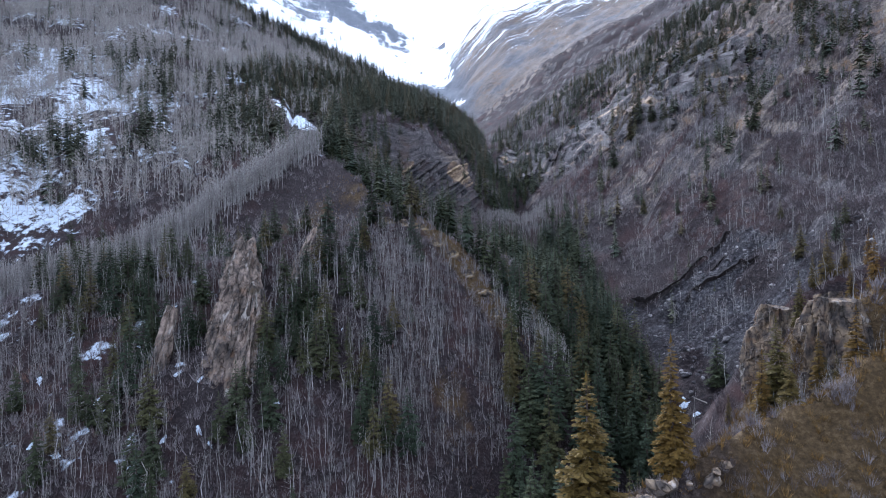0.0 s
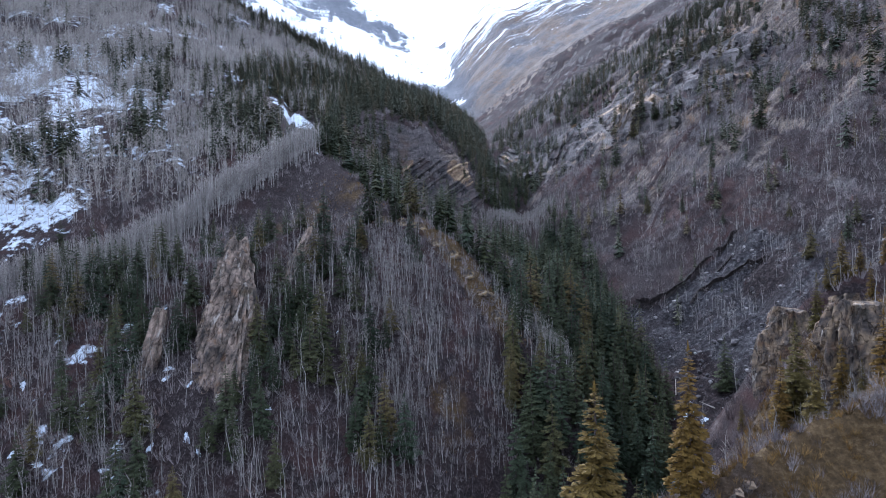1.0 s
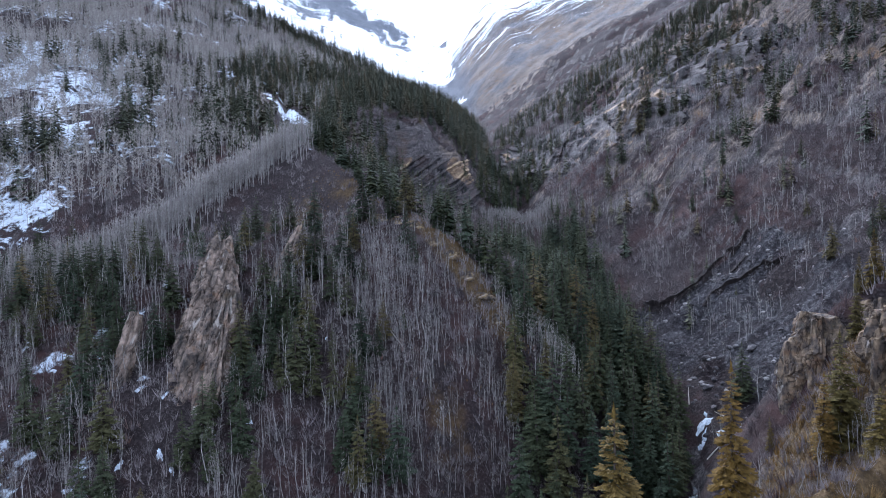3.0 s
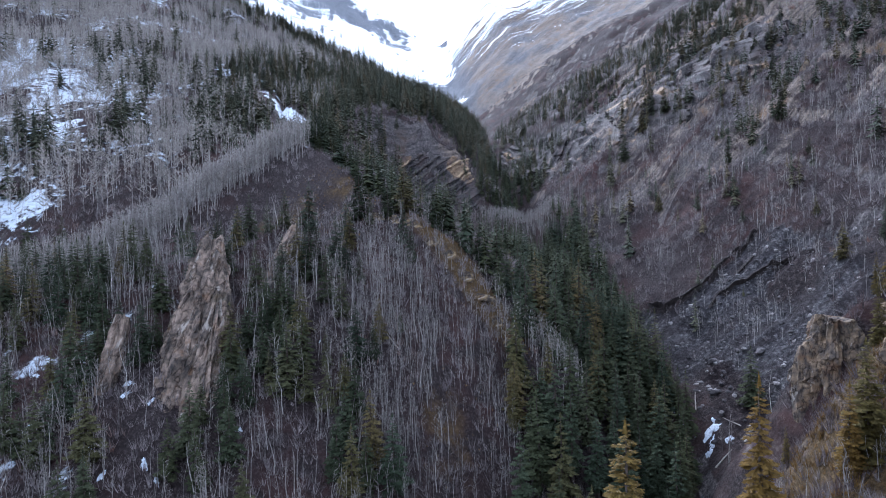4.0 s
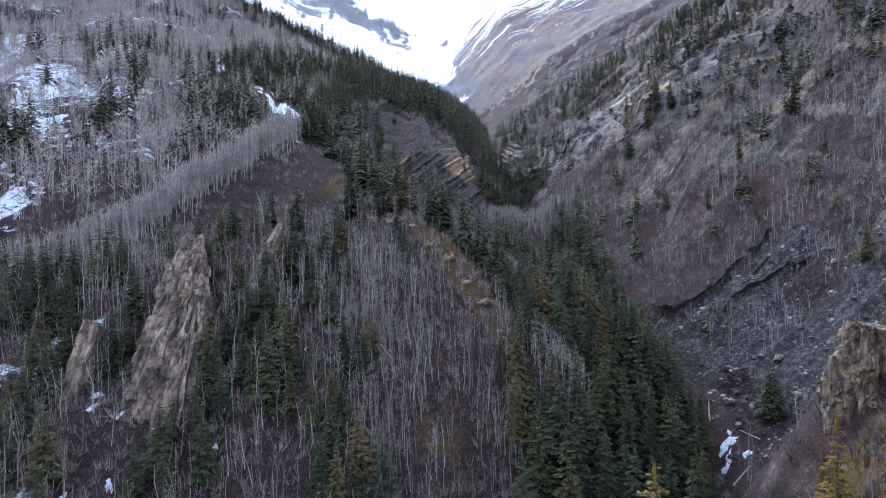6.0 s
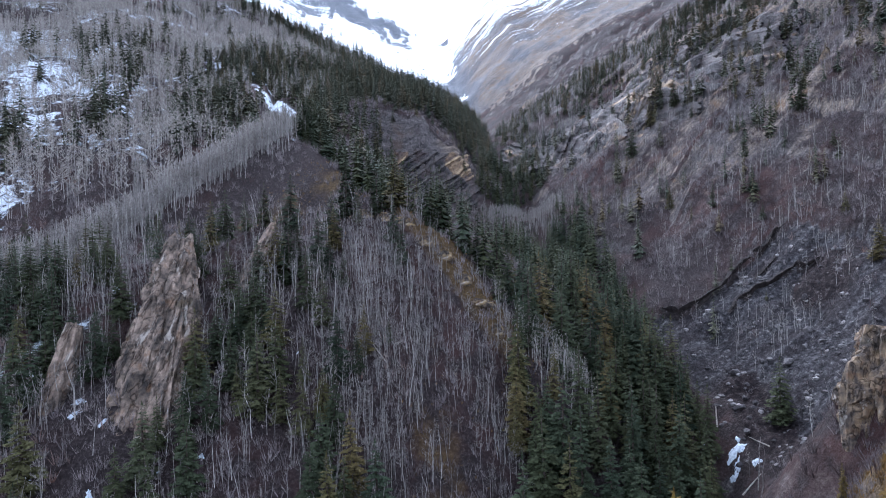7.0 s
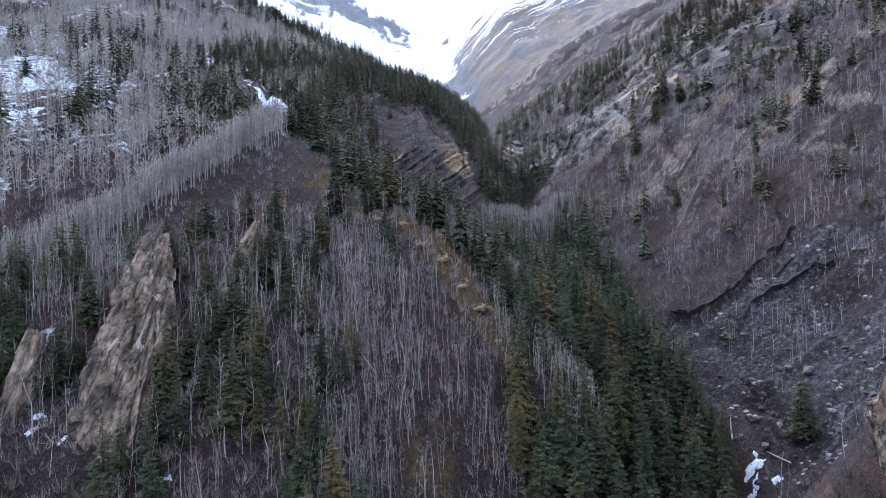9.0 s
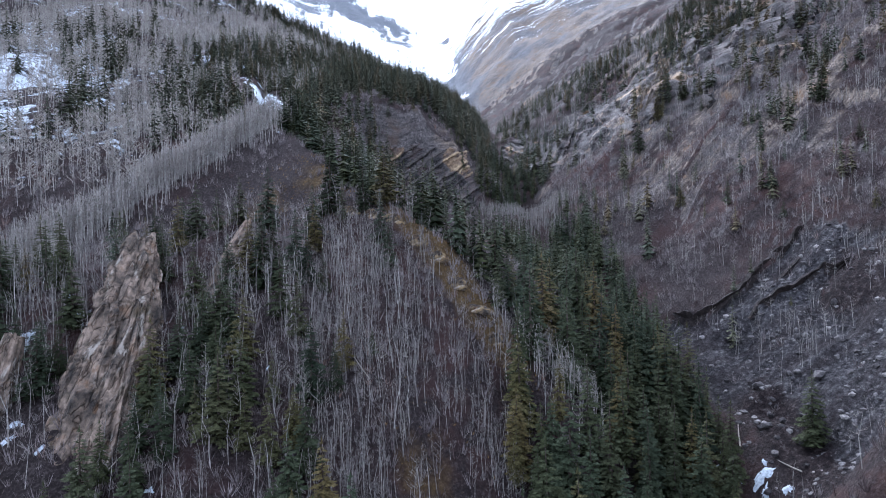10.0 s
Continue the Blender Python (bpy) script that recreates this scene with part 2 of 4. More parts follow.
def vnoise(x, y, seed=0):
    """Smooth value noise, -1 to 1."""
    x, y = np.asarray(x, float), np.asarray(y, float)
    i, j = np.floor(x).astype(np.int64), np.floor(y).astype(np.int64)
    u, v = x - i, y - j
    u, v = u * u * u * (u * (u * 6 - 15) + 10), v * v * v * (v * (v * 6 - 15) + 10)
    a = hashed(i, j, seed) * (1 - u) + hashed(i + 1, j, seed) * u
    b = hashed(i, j + 1, seed) * (1 - u) + hashed(i + 1, j + 1, seed) * u
    return 2 * (a * (1 - v) + b * v) - 1


def fbm(x, y, octaves=4, seed=0):
    total, gain = 0, 0.5
    for k in range(octaves):
        total = total + gain * vnoise(x * 2 ** k + 17.3 * k, y * 2 ** k - 9.1 * k, seed + k)
        gain *= 0.5
    return total


def rib(x, y, line, left, right, ends=1.2, round_off=0.0):
    """A ridge along a line of crest points, falling by the given slopes to its left and right."""
    best = np.full(np.shape(x), -1e6)
    for (ax, ay, az), (bx, by, bz) in zip(line[:-1], line[1:]):
        dx, dy = bx - ax, by - ay
        size = math.hypot(dx, dy)
        along = ((x - ax) * dx + (y - ay) * dy) / size
        t = np.clip(along / size, 0, 1)
        side = ((x - ax) * dy - (y - ay) * dx) / size
        past = np.abs(along - t * size)
        off = np.hypot(side, past)
        fall = np.where(side > 0, right, left)
        fall = fall + (ends - fall) * np.clip(past / (off + 1e-6), 0, 1)
        best = np.maximum(best, az + (bz - az) * t - fall * off - round_off * off * off)
    return best


BENCH = [(-230, 165, -30), (-150, 186, -15), (-100, 200, -3), (-64, 201, 0), (-50, 218, 11), (-31, 209, 5), (-19, 226, 2)]
CREST = [(-260, 150, -40), (-149, 205, -12), (-122, 225, -3), (-91, 255, 20), (-60, 290, 48), (-64, 330, 59)]
SPUR = [(-60, 290, 50), (-36, 258, 34), (-27, 243, 23), (-19, 228, 20), (-7, 222, 15.5), (3, 215, 6.5), (11, 210, -5), (18, 203, -15), (24, 192, -24), (30, 172, -42)]
CLIFF_SPUR = [(-70, 480, 110), (-20, 436, 80), (16, 430, 60), (34, 412, 30)]
RIGHT_RIB = [(290, 525, 235), (215, 521, 168), (166, 520, 127), (120, 470, 82), (85, 430, 48)]
BLUFF = [(190, 122, 40), (110, 118, 6), (78, 113, -9), (68, 114, -13)]
HEADLAND = [(190, 160, 34), (120, 152, 2), (88, 151, -13), (79, 150, -19)]
SHELF = [(80, 100, -16), (44, 99, -34), (20, 97, -43)]
KNOLL = [(150, 80, 20), (80, 82, -8), (40, 76, -21), (24, 70, -28)]


def chute(x, y, wide):
    """1 along the steep snow chute that opens in the forest above the crest."""
    t = np.clip(((x + 117) * 37 - (y - 434) * 61) / 5090, 0, 1)
    return np.exp(-(np.hypot(x + 117 - 37 * t, y - 434 + 61 * t) / wide) ** 4)


def creek_line(y):
    return np.interp(y, CREEK[:, 1], CREEK[:, 0])


def crag_zone(x, y):
    """1 where the upper slope breaks into crags."""
    wide = np.clip((x - 84) / 40, 0, 1) * np.clip((y - 352) / 50, 0, 1) * np.clip((600 - y) / 60, 0, 1)
    top = np.clip((x - 150) / 30, 0, 1) * np.clip((y - 255) / 50, 0, 1) * np.clip((420 - y) / 60, 0, 1)
    mouth = np.clip((x - 52) / 14, 0, 1) * np.exp(-((y - 480) / 55) ** 2)
    return np.clip(np.maximum(np.maximum(wide, 0.7 * top), mouth), 0, 1)


def slide(x, y):
    """1 inside the scree bowl, 0 above its raw upper edge."""
    upper = np.interp(x, [66, 78, 87, 95, 101, 109, 116, 122, 126, 132, 150, 180], [262, 255, 247, 246, 249, 252, 253, 252, 240, 226, 208, 195]) + 2 * vnoise(x / 6, x * 0, 91)
    return np.clip((upper - y) / 1.3, 0, 1) * np.clip((y - 160) / 25, 0, 1) * np.clip((x - creek_line(y) - 2) / 8, 0, 1) * np.clip((175 - x) / 40, 0, 1)


def height(x, y):
    """Metres of the ground over the plan."""
    x, y = np.asarray(x, float), np.asarray(y, float)
    wob = 6 * fbm(y / 70, y * 0 + 3, 2, 5) * np.clip((y - 230) / 100, 0.3, 1)
    cx, cz = np.interp(y, CREEK[:, 1], CREEK[:, 0]) + wob, np.interp(y, CREEK[:, 1], CREEK[:, 2])
    # the far side: one long steep slope, with a dome in the distance
    d = x - cx
    steep = curve(y, [(-100, 0.7), (110, 0.85), (190, 0.86), (233, 0.76), (314, 0.76), (420, 0.75), (522, 0.60), (700, 0.62), (1000, 0.62), (1200, 0.8), (1550, 1.25)])
    flat = curve(y, [(0, 0.75), (233, 0.78), (700, 0.62), (1000, 0.62), (1200, 0.6), (1550, 0.36)])
    dd = np.maximum(d, 0)
    knee = curve(y, [(0, 90), (800, 150), (1550, 150)])
    right = cz + steep * np.minimum(dd, knee) + flat * np.maximum(dd - knee, 0) * np.exp(-np.maximum(dd - knee, 0) / 1600)
    level, run = 0.84 * y - 0.5 * x, 0.84 * x + 0.5 * y
    bent = level + 7 * vnoise(run / 60, level / 50, 9)
    ribs = 1.3 * (1 - np.abs(vnoise(bent / 21, run / 130, 8))) ** 2 + 0.6 * (1 - np.abs(vnoise(bent / 8, run / 70, 18))) ** 2
    right = right + 2.2 * (ribs - 0.7) * np.clip((dd - 12) / 40, 0, 1) * np.clip((y - 60) / 200, 0.4, 2.5)
    # the near side: a hillside that faces the camera, cut off by the gorge
    base = curve(y, [(-200, -80), (60, -88), (130, -75), (200, -40), (245, 2), (262, 18), (300, 46), (407, 102), (450, 120), (520, 152),
                     (600, 183), (690, 212), (790, 262), (900, 215), (1100, 290), (1500, 400), (2300, 790), (9000, 600)])
    lean = curve(y, [(200, 0.05), (407, 0.13), (600, 0.3), (790, 0.55), (1100, 0.5), (1600, 0.45), (2300, 0.65)])
    away = np.maximum(-d, 0)
    hill = base - lean * np.clip(x + 137, -900, 700)
    wall = curve(y, [(0, 0.8), (200, 0.8), (270, 0.75), (310, 0.55), (345, 0.38), (402, 0.38), (428, 1.1), (800, 1.0), (1400, 0.7)])
    wall = wall + np.clip((-22 - x) / 34, 0, 1) * curve(y, [(288, 0), (320, 0.4), (345, 0.55), (402, 0.55), (428, 0)])
    left = smin(hill, cz + wall * away, 10)
    low = np.minimum(0.35 * away, 500) + cz
    left = np.where(y > 1500, smax(left, low, 20), left)
    h = np.where(d > 0, right, left)
    h = smax(h, rib(x, y, CREST, 0.36, 0.32, 1.0, 0.006), 6)
    h = smax(h, rib(x, y, BENCH, 0.22, 0.86), 5)
    h = smax(h, rib(x, y, SPUR, 0.85, 0.75), 4)
    h = smax(h, rib(x, y, CLIFF_SPUR, 0.6, 1.15), 4)
    h = smax(h, rib(x, y, RIGHT_RIB, 0.75, 1.0), 5)
    h = smax(h, rib(x, y, BLUFF, 1.5, 0.95, 1.9), 2)
    h = smax(h, rib(x, y, HEADLAND, 1.3, 1.25, 1.9), 2)
    h = smax(h, rib(x, y, SHELF, 0.9, 0.8, 1.6), 3)
    h = smax(h, rib(x, y, KNOLL, 1.2, 0.9, 1.8), 3)
    # crags: sharp slanting ribs on the upper slope and round the gorge
    m = crag_zone(x, y)
    sharp = (1 - np.abs(vnoise(bent / 30, run / 120, 101))) ** 1.6 + 0.5 * (1 - np.abs(vnoise(bent / 11, run / 60, 103))) ** 1.6
    steps = vnoise(run / 13, bent / 40, 105)
    h = h + m * (9 * (sharp - 0.75) + 2.6 * np.clip(3 * steps, -1, 1))
    beds = vnoise((x * 0.75 + y * 0.2) / 5.5, (y - x) / 60, 107)
    h = h + 4.0 * np.clip(2.5 * beds, -1, 1) * np.exp(-((x - 4) / 24) ** 2 - ((y - 424) / 26) ** 2)
    # headwall of the cirque
    head = curve(y, [(1450, 340), (1800, 500), (2250, 745), (2500, 740), (9000, 200)]) + 0.62 * np.maximum(-x - 10, 0) * curve(y, [(1500, 0), (2200, 1)])
    h = np.where(y > 1400, smax(h, np.where(y > 1450, head, -900), 30), h)
    # a rounded mound on the gorge floor
    h = h + 12 * np.exp(-((x - 48) / 19) ** 2 - ((y - 388) / 17) ** 2)
    # the slide: a scooped bowl of scree with a raw upper edge
    band = slide(x, y)
    lip = np.interp(x, [84, 93, 100, 106, 115, 124], [240, 236, 237, 237, 237, 226]) + 1.6 * vnoise(x / 5, x * 0, 93)
    second = np.clip((lip - y) / 1.3, 0, 1) * np.clip((x - 82) / 6, 0, 1) * np.clip((132 - x) / 10, 0, 1)
    h = h - band * (2.2 + 1.8 * second)
    runnel = (y + 0.22 * (x - 90)) + 2.5 * vnoise(x / 17, y / 17, 95)
    h = h + band * (2.6 * (1 - np.abs(vnoise(runnel / 10, x / 45, 97))) ** 1.5 + 1.1 * (1 - np.abs(vnoise(runnel / 4.2, x / 22, 98))) ** 1.5 - 1.6)
    # relief at three scales
    far = np.clip((y - 150) / 900, 0.12, 2.2)
    calm = np.where(x < creek_line(y), 0.5, 1.0)
    h = h + 26 * far * calm * fbm(x / 260, y / 260, 4, 11)
    gully = np.abs(vnoise((x * 0.9 + 0.25 * y) / 23, (y - 0.3 * x) / 80, 31))
    h = h - 3.0 * (1 - gully) ** 4 * np.clip((y - 90) / 120, 0.2, 3)
    rough = np.clip((x - creek_line(y)) / 40, 0, 1)
    h = h + (1.3 + 1.6 * rough) * np.clip((640 - y) / 140, 0, 1) * fbm(x / 11, y / 11, 4, 21)
    h = h - 2.2 * np.exp(-((x - cx) / 3.2) ** 2) * np.clip((460 - y) / 60, 0, 1)
    return h


def cover_of(x, y, h, slope):
    """How much snow, bare rock and dry grass lies on the ground."""
    n1, n2 = fbm(x / 40, y / 40, 4, 61), fbm(x / 16, y / 16, 3, 71)
    snow = np.zeros_like(x)
    level, run = 0.84 * y - 0.5 * x, 0.84 * x + 0.5 * y
    # the hillside in the shade, from the crest of aspens up
    shade = curve(x, [(-420, 0.52), (-230, 0.52), (-165, 0.48), (-140, 0.34), (-115, 0.22), (-90, 0.05), (-60, -0.2)]) * curve(y, [(215, 0), (250, 1), (440, 1), (520, 0.8), (620, 0.6), (800, 0.4)])
    snow = np.maximum(snow, shade + 0.3 * n1 + 0.3 * n2 - 0.06)
    field = np.exp(-((x + 178) / 34) ** 2 - ((y - 266) / 17) ** 2)
    snow = np.maximum(snow, 0.9 * field - 0.15 + 0.3 * n2)
    snow = np.maximum(snow, chute(x, y, 4.6) * (0.85 + 0.9 * n2))
    # litter of small patches under the trees in front
    front = np.clip((-x - 10) / 90, 0, 1) * np.clip((230 - y) / 40, 0, 1)
    snow = np.maximum(snow, front * (0.20 + 0.75 * fbm(x / 7, y / 7, 3, 73)))
    # high snow
    cx = np.interp(y, CREEK[:, 1], CREEK[:, 0])
    high = np.clip((y - 1250) / 150, 0, 1)
    d = x - cx
    east = np.clip(0.30 + (h - 520) / 420 - 0.0006 * d, 0, 1)
    snow = np.maximum(snow, high * np.where(d > 25, east, 0.92 - 0.3 * np.clip((h - 690) / 90, 0, 1) - 0.8 * np.clip(slope - 0.9, 0, 1) + 1.15 * fbm(x / 150 + y / 400, y / 260 - x / 500, 5, 67)))
    rock = np.clip((slope - 1.05) * 1.6, 0, 1) * np.where(y < 172, 0.4, 1.0)
    rock = np.maximum(rock, np.clip((y - 1000) / 250, 0, 1) * 0.8)
    rock = np.maximum(rock, np.clip((y - 560) / 60, 0, 1) * np.clip((x - 60) / 30, 0, 1) * (0.12 + 0.7 * n2))
    stony = np.clip((d - 25) / 30, 0, 1) * np.clip((y - 225) / 60, 0, 1) * np.clip((1000 - y) / 200, 0, 1)
    rock = np.maximum(rock, stony * (0.5 + 0.75 * fbm(level / 14, run / 40, 3, 75)))
    scree = slide(x, y) * np.clip((150 - x) / 30, 0, 1)
    rock = np.maximum(rock, scree * (0.7 + 0.6 * fbm(level / 9, run / 45, 3, 69)))
    rock = np.maximum(rock, crag_zone(x, y) * np.clip(0.42 + 0.55 * (slope - 0.75) + 1.0 * fbm(level / 18, run / 60, 3, 63), 0, 1))
    gorge = np.exp(-((x - 6) / 24) ** 2 - ((y - 424) / 30) ** 2)
    rock = np.maximum(rock, gorge * (0.7 + 0.6 * n2))
    ochre = np.clip((x - 15) / 25, 0, 1) * np.clip((150 - y) / 25, 0, 1) * 0.85
    knob = np.exp(-((x + 40) / 32) ** 2 - ((y - 245) / 26) ** 2)
    edge = np.exp(-((x - 6 + 0.85 * (y - 210)) / 11) ** 2 - ((y - 210) / 22) ** 2)
    ochre = np.maximum(ochre, np.maximum(0.5 * knob + 0.6 * n2 * knob, 1.0 * edge + 0.25 * n2 * edge))
    lawn = np.exp(-((x - 1) / 10) ** 2 - ((y - 167) / 17) ** 2)
    ochre = np.maximum(ochre, lawn * (0.45 + 0.6 * n2))
    # mask by distance along y alone
    remote = np.clip((y - 1100) / 200, 0, 1)
    pale = np.maximum(crag_zone(x, y) * np.clip(0.7 + 1.2 * fbm(level / 40, run / 70, 3, 65), 0, 1), np.exp(-((x - 14) / 16) ** 2 - ((y - 430) / 18) ** 2))
    pale = np.maximum(pale, stony * np.clip(0.5 + 0.9 * fbm(level / 30, run / 60, 3, 77), 0, 1))
    pale = np.maximum(pale, np.clip((y - 950) / 200, 0, 1) * np.clip(d / 60, 0, 1) * np.clip(0.75 + 0.6 * n1, 0, 1))
    damp = scree * np.clip(np.exp(-((d - 6) / 13) ** 4) * np.clip((y - 172) / 8, 0, 1) * np.clip((226 - y) / 14, 0, 1) + np.exp(-((x - 117) / 9) ** 2 - ((y - 225) / 12) ** 2), 0, 1)
    tone = np.stack([pale, remote, scree, damp], -1)
    return np.clip(np.stack([snow, rock, ochre, np.ones_like(x)], -1), 0, 1), np.clip(tone, 0, 1)


def build_ground():
    ys = np.concatenate([np.arange(-400, 30, 9.0), np.arange(30, 340, 1.5), np.arange(340, 600, 2.2), np.arange(600, 900, 5.0),
                         np.arange(900, 2500, 12.0), np.arange(2500, 4600, 60.0)])
    us = np.linspace(-1, 1, 361)
    yy, uu = np.meshgrid(ys, us, indexing="ij")
    xx = uu * (150 + 0.82 * np.maximum(yy, 0)) + 20
    hh = height(xx, yy)
    rows, cols = xx.shape
    co = np.stack([xx, yy, hh], -1).reshape(-1, 3)
    k = (np.arange(rows - 1)[:, None] * cols + np.arange(cols - 1)[None, :]).ravel()
    quads = np.stack([k, k + 1, k + cols + 1, k + cols], -1)
    gy, gx = (height(xx, yy + 2) - hh) / 2, (height(xx + 2, yy) - hh) / 2
    cov, tone = cover_of(xx, yy, hh, np.hypot(gx, gy))
    me = bpy.data.meshes.new("ground")
    me.vertices.add(len(co))
    me.vertices.foreach_set("co", co.ravel().astype(np.float32))
    me.loops.add(len(quads) * 4)
    me.loops.foreach_set("vertex_index", quads.ravel().astype(np.int32))
    me.polygons.add(len(quads))
    me.polygons.foreach_set("loop_start", np.arange(0, len(quads) * 4, 4, dtype=np.int32))
    me.polygons.foreach_set("use_smooth", np.ones(len(quads), bool))
    me.update(calc_edges=True)
    for key, values in (("cover", cov), ("tone", tone)):
        layer = me.color_attributes.new(key, "FLOAT_COLOR", "POINT")
        layer.data.foreach_set("color", values.ravel().astype(np.float32))
    me.materials.append(GROUND)
    return tagged(new("ground", me), "steep brown gorge slopes with snow patches and bare rock", "ground", kind="structure")


build_ground()


# ---------------------------------------------------------------- helpers for things
def mesh_of(name, verts, faces, material, smooth=False, tint=None):
    """A mesh from arrays; all faces have the same number of corners."""
    verts, faces = np.asarray(verts, np.float32), np.asarray(faces, np.int32)
    sides = faces.shape[1]
    me = bpy.data.meshes.new(name)
    me.vertices.add(len(verts))
    me.vertices.foreach_set("co", verts.ravel())
    me.loops.add(faces.size)
    me.loops.foreach_set("vertex_index", faces.ravel())
    me.polygons.add(len(faces))
    me.polygons.foreach_set("loop_start", np.arange(0, faces.size, sides, dtype=np.int32))
    me.polygons.foreach_set("use_smooth", np.full(len(faces), smooth))
    me.update(calc_edges=True)
    if tint is not None:
        layer = me.color_attributes.new("tint", "FLOAT_COLOR", "POINT")
        layer.data.foreach_set("color", np.repeat(np.asarray(tint, np.float32)[:, None], 4, 1).ravel())
    me.materials.append(material)
    return me


def part(name, me, parent, label=""):
    ob = new(name, me)
    ob.parent = parent
    return tagged(ob, label)


def ground_at(x, y):
    return float(height(np.array([x]), np.array([y]))[0])


rng = np.random.default_rng(7)


def tube(points, radii, sides=4):
    """A tapered, closed stem along points."""
    verts, faces = [], []
    for k, (p, r) in enumerate(zip(points, radii)):
        for s in range(sides):
            a = 2 * math.pi * s / sides
            verts.append((p[0] + r * math.cos(a), p[1] + r * math.sin(a), p[2]))
        if k:
            for s in range(sides):
                a, b = (k - 1) * sides + s, (k - 1) * sides + (s + 1) % sides
                faces += [(a, b, b + sides), (a, b + sides, a + sides)]
    return np.array(verts), np.array(faces)


def join(pieces):
    verts, faces, base = [], [], 0
    for v, f in pieces:
        verts.append(v)
        faces.append(f + base)
        base += len(v)
    return np.concatenate(verts), np.concatenate(faces)


def boughs(r, tall, wide, count, fine, start=0.06):
    """Drooping boughs spiralling up a stem, as kites with side sprays."""
    verts, faces = [], []
    for w in range(count):
        t = ((w + 0.5) / count) ** 1.15
        z = tall * (start + (0.98 - start) * t) + r.uniform(-0.02, 0.02) * tall
        full = min(1.0, 0.55 + 3.5 * t)
        size = (wide * full * (1 - t) ** 0.85 + 0.15) * r.uniform(0.5, 1.2)
        a = 2.399 * w + r.uniform(-0.5, 0.5)
        droop = size * r.uniform(0.15, 0.6) * (1.1 - 1.2 * t)
        out, side = np.array([math.cos(a), math.sin(a), 0]), np.array([-math.sin(a), math.cos(a), 0])
        root, tip = np.array([0, 0, z + 0.12 * size]), out * size + np.array([0, 0, z - droop])
        sprays = [(0.0, 0.0, 1.0, 0.43)]
        if fine:
            sprays = [(0.0, 0.0, 0.55, 0.2)] + [(f, sign * r.uniform(0.5, 1.1), (0.62 - 0.34 * f) * r.uniform(0.7, 1.2), 0.36) for f in (0.3, 0.52, 0.76) for sign in (-1, 1)] + [(0.55, r.uniform(-0.3, 0.3), 0.45, 0.26)]
        for f, swing, far, thick in sprays:
            base = root + (tip - root) * f
            long = size * far
            end = base + (out * math.cos(swing) + side * math.sin(swing)) * long + np.array([0, 0, -long * r.uniform(0.05, 0.5)]) if fine else tip
            mid = base + (end - base) * r.uniform(0.45, 0.65)
            half = np.cross(end - base, (0, 0, 1))
            half = half / (np.linalg.norm(half) + 1e-6) * long * thick
            drop = np.array([0, 0, -0.2 * long])
            k = len(verts)
            verts += [base, mid + half + drop, end, mid - half + drop]
            faces += [(k, k + 1, k + 2), (k, k + 2, k + 3)]
    top = np.array([0, 0, tall])
    k = len(verts)
    verts += [top, np.array([0.16, 0.1, tall * 0.93]), np.array([-0.16, 0.1, tall * 0.93]), np.array([0, -0.18, tall * 0.93])]
    faces += [(k, k + 1, k + 2), (k, k + 2, k + 3), (k, k + 3, k + 1)]
    return np.array(verts), np.array(faces)


def limbs(r, tall, count, low, reach, girth, twigs, paired=True):
    """Rising bare limbs, each a thin blade pair, with twigs."""
    verts, faces = [], []

    def blade(p, q, w):
        d = np.cross(q - p, (r.uniform(-1, 1), r.uniform(-1, 1), 0.3))
        d = d / (np.linalg.norm(d) + 1e-6) * w
        e = np.cross(q - p, d)
        e = e / (np.linalg.norm(e) + 1e-6) * w
        k = len(verts)
        verts.extend([p - d, p + d, q])
        faces.append((k, k + 1, k + 2))
        if paired:
            verts.extend([p - e, p + e])
            faces.append((k + 3, k + 4, k + 2))

    for _ in range(count):
        t = r.uniform(low, 0.95)
        a = r.uniform(0, 6.283)
        size = reach * (1.15 - t) * r.uniform(0.5, 1.2)
        p = np.array([0, 0, tall * t])
        q = p + np.array([math.cos(a) * size, math.sin(a) * size, size * r.uniform(0.35, 1.3)])
        blade(p, q, girth)
        for _ in range(twigs):
            s = p + (q - p) * r.uniform(0.25, 0.85)
            b = a + r.uniform(-1.3, 1.3)
            u = size * r.uniform(0.25, 0.6)
            blade(s, s + np.array([math.cos(b) * u, math.sin(b) * u, u * r.uniform(0.3, 1.4)]), girth * 0.6)
    return np.array(verts), np.array(faces)


# ---------------------------------------------------------------- where the woods grow
def scatter(count, box, weight, seed):
    """Places in a box of the plan, kept by a weight of 0 to 1."""
    r = np.random.default_rng(seed)
    x, y = r.uniform(box[0], box[1], count), r.uniform(box[2], box[3], count)
    keep = (r.uniform(0, 1, count) < weight(x, y)) & (np.abs(x - 2) < 0.76 * y + 16)
    return x[keep], y[keep]


def creek_x(y):
    return np.interp(y, CREEK[:, 1], CREEK[:, 0])


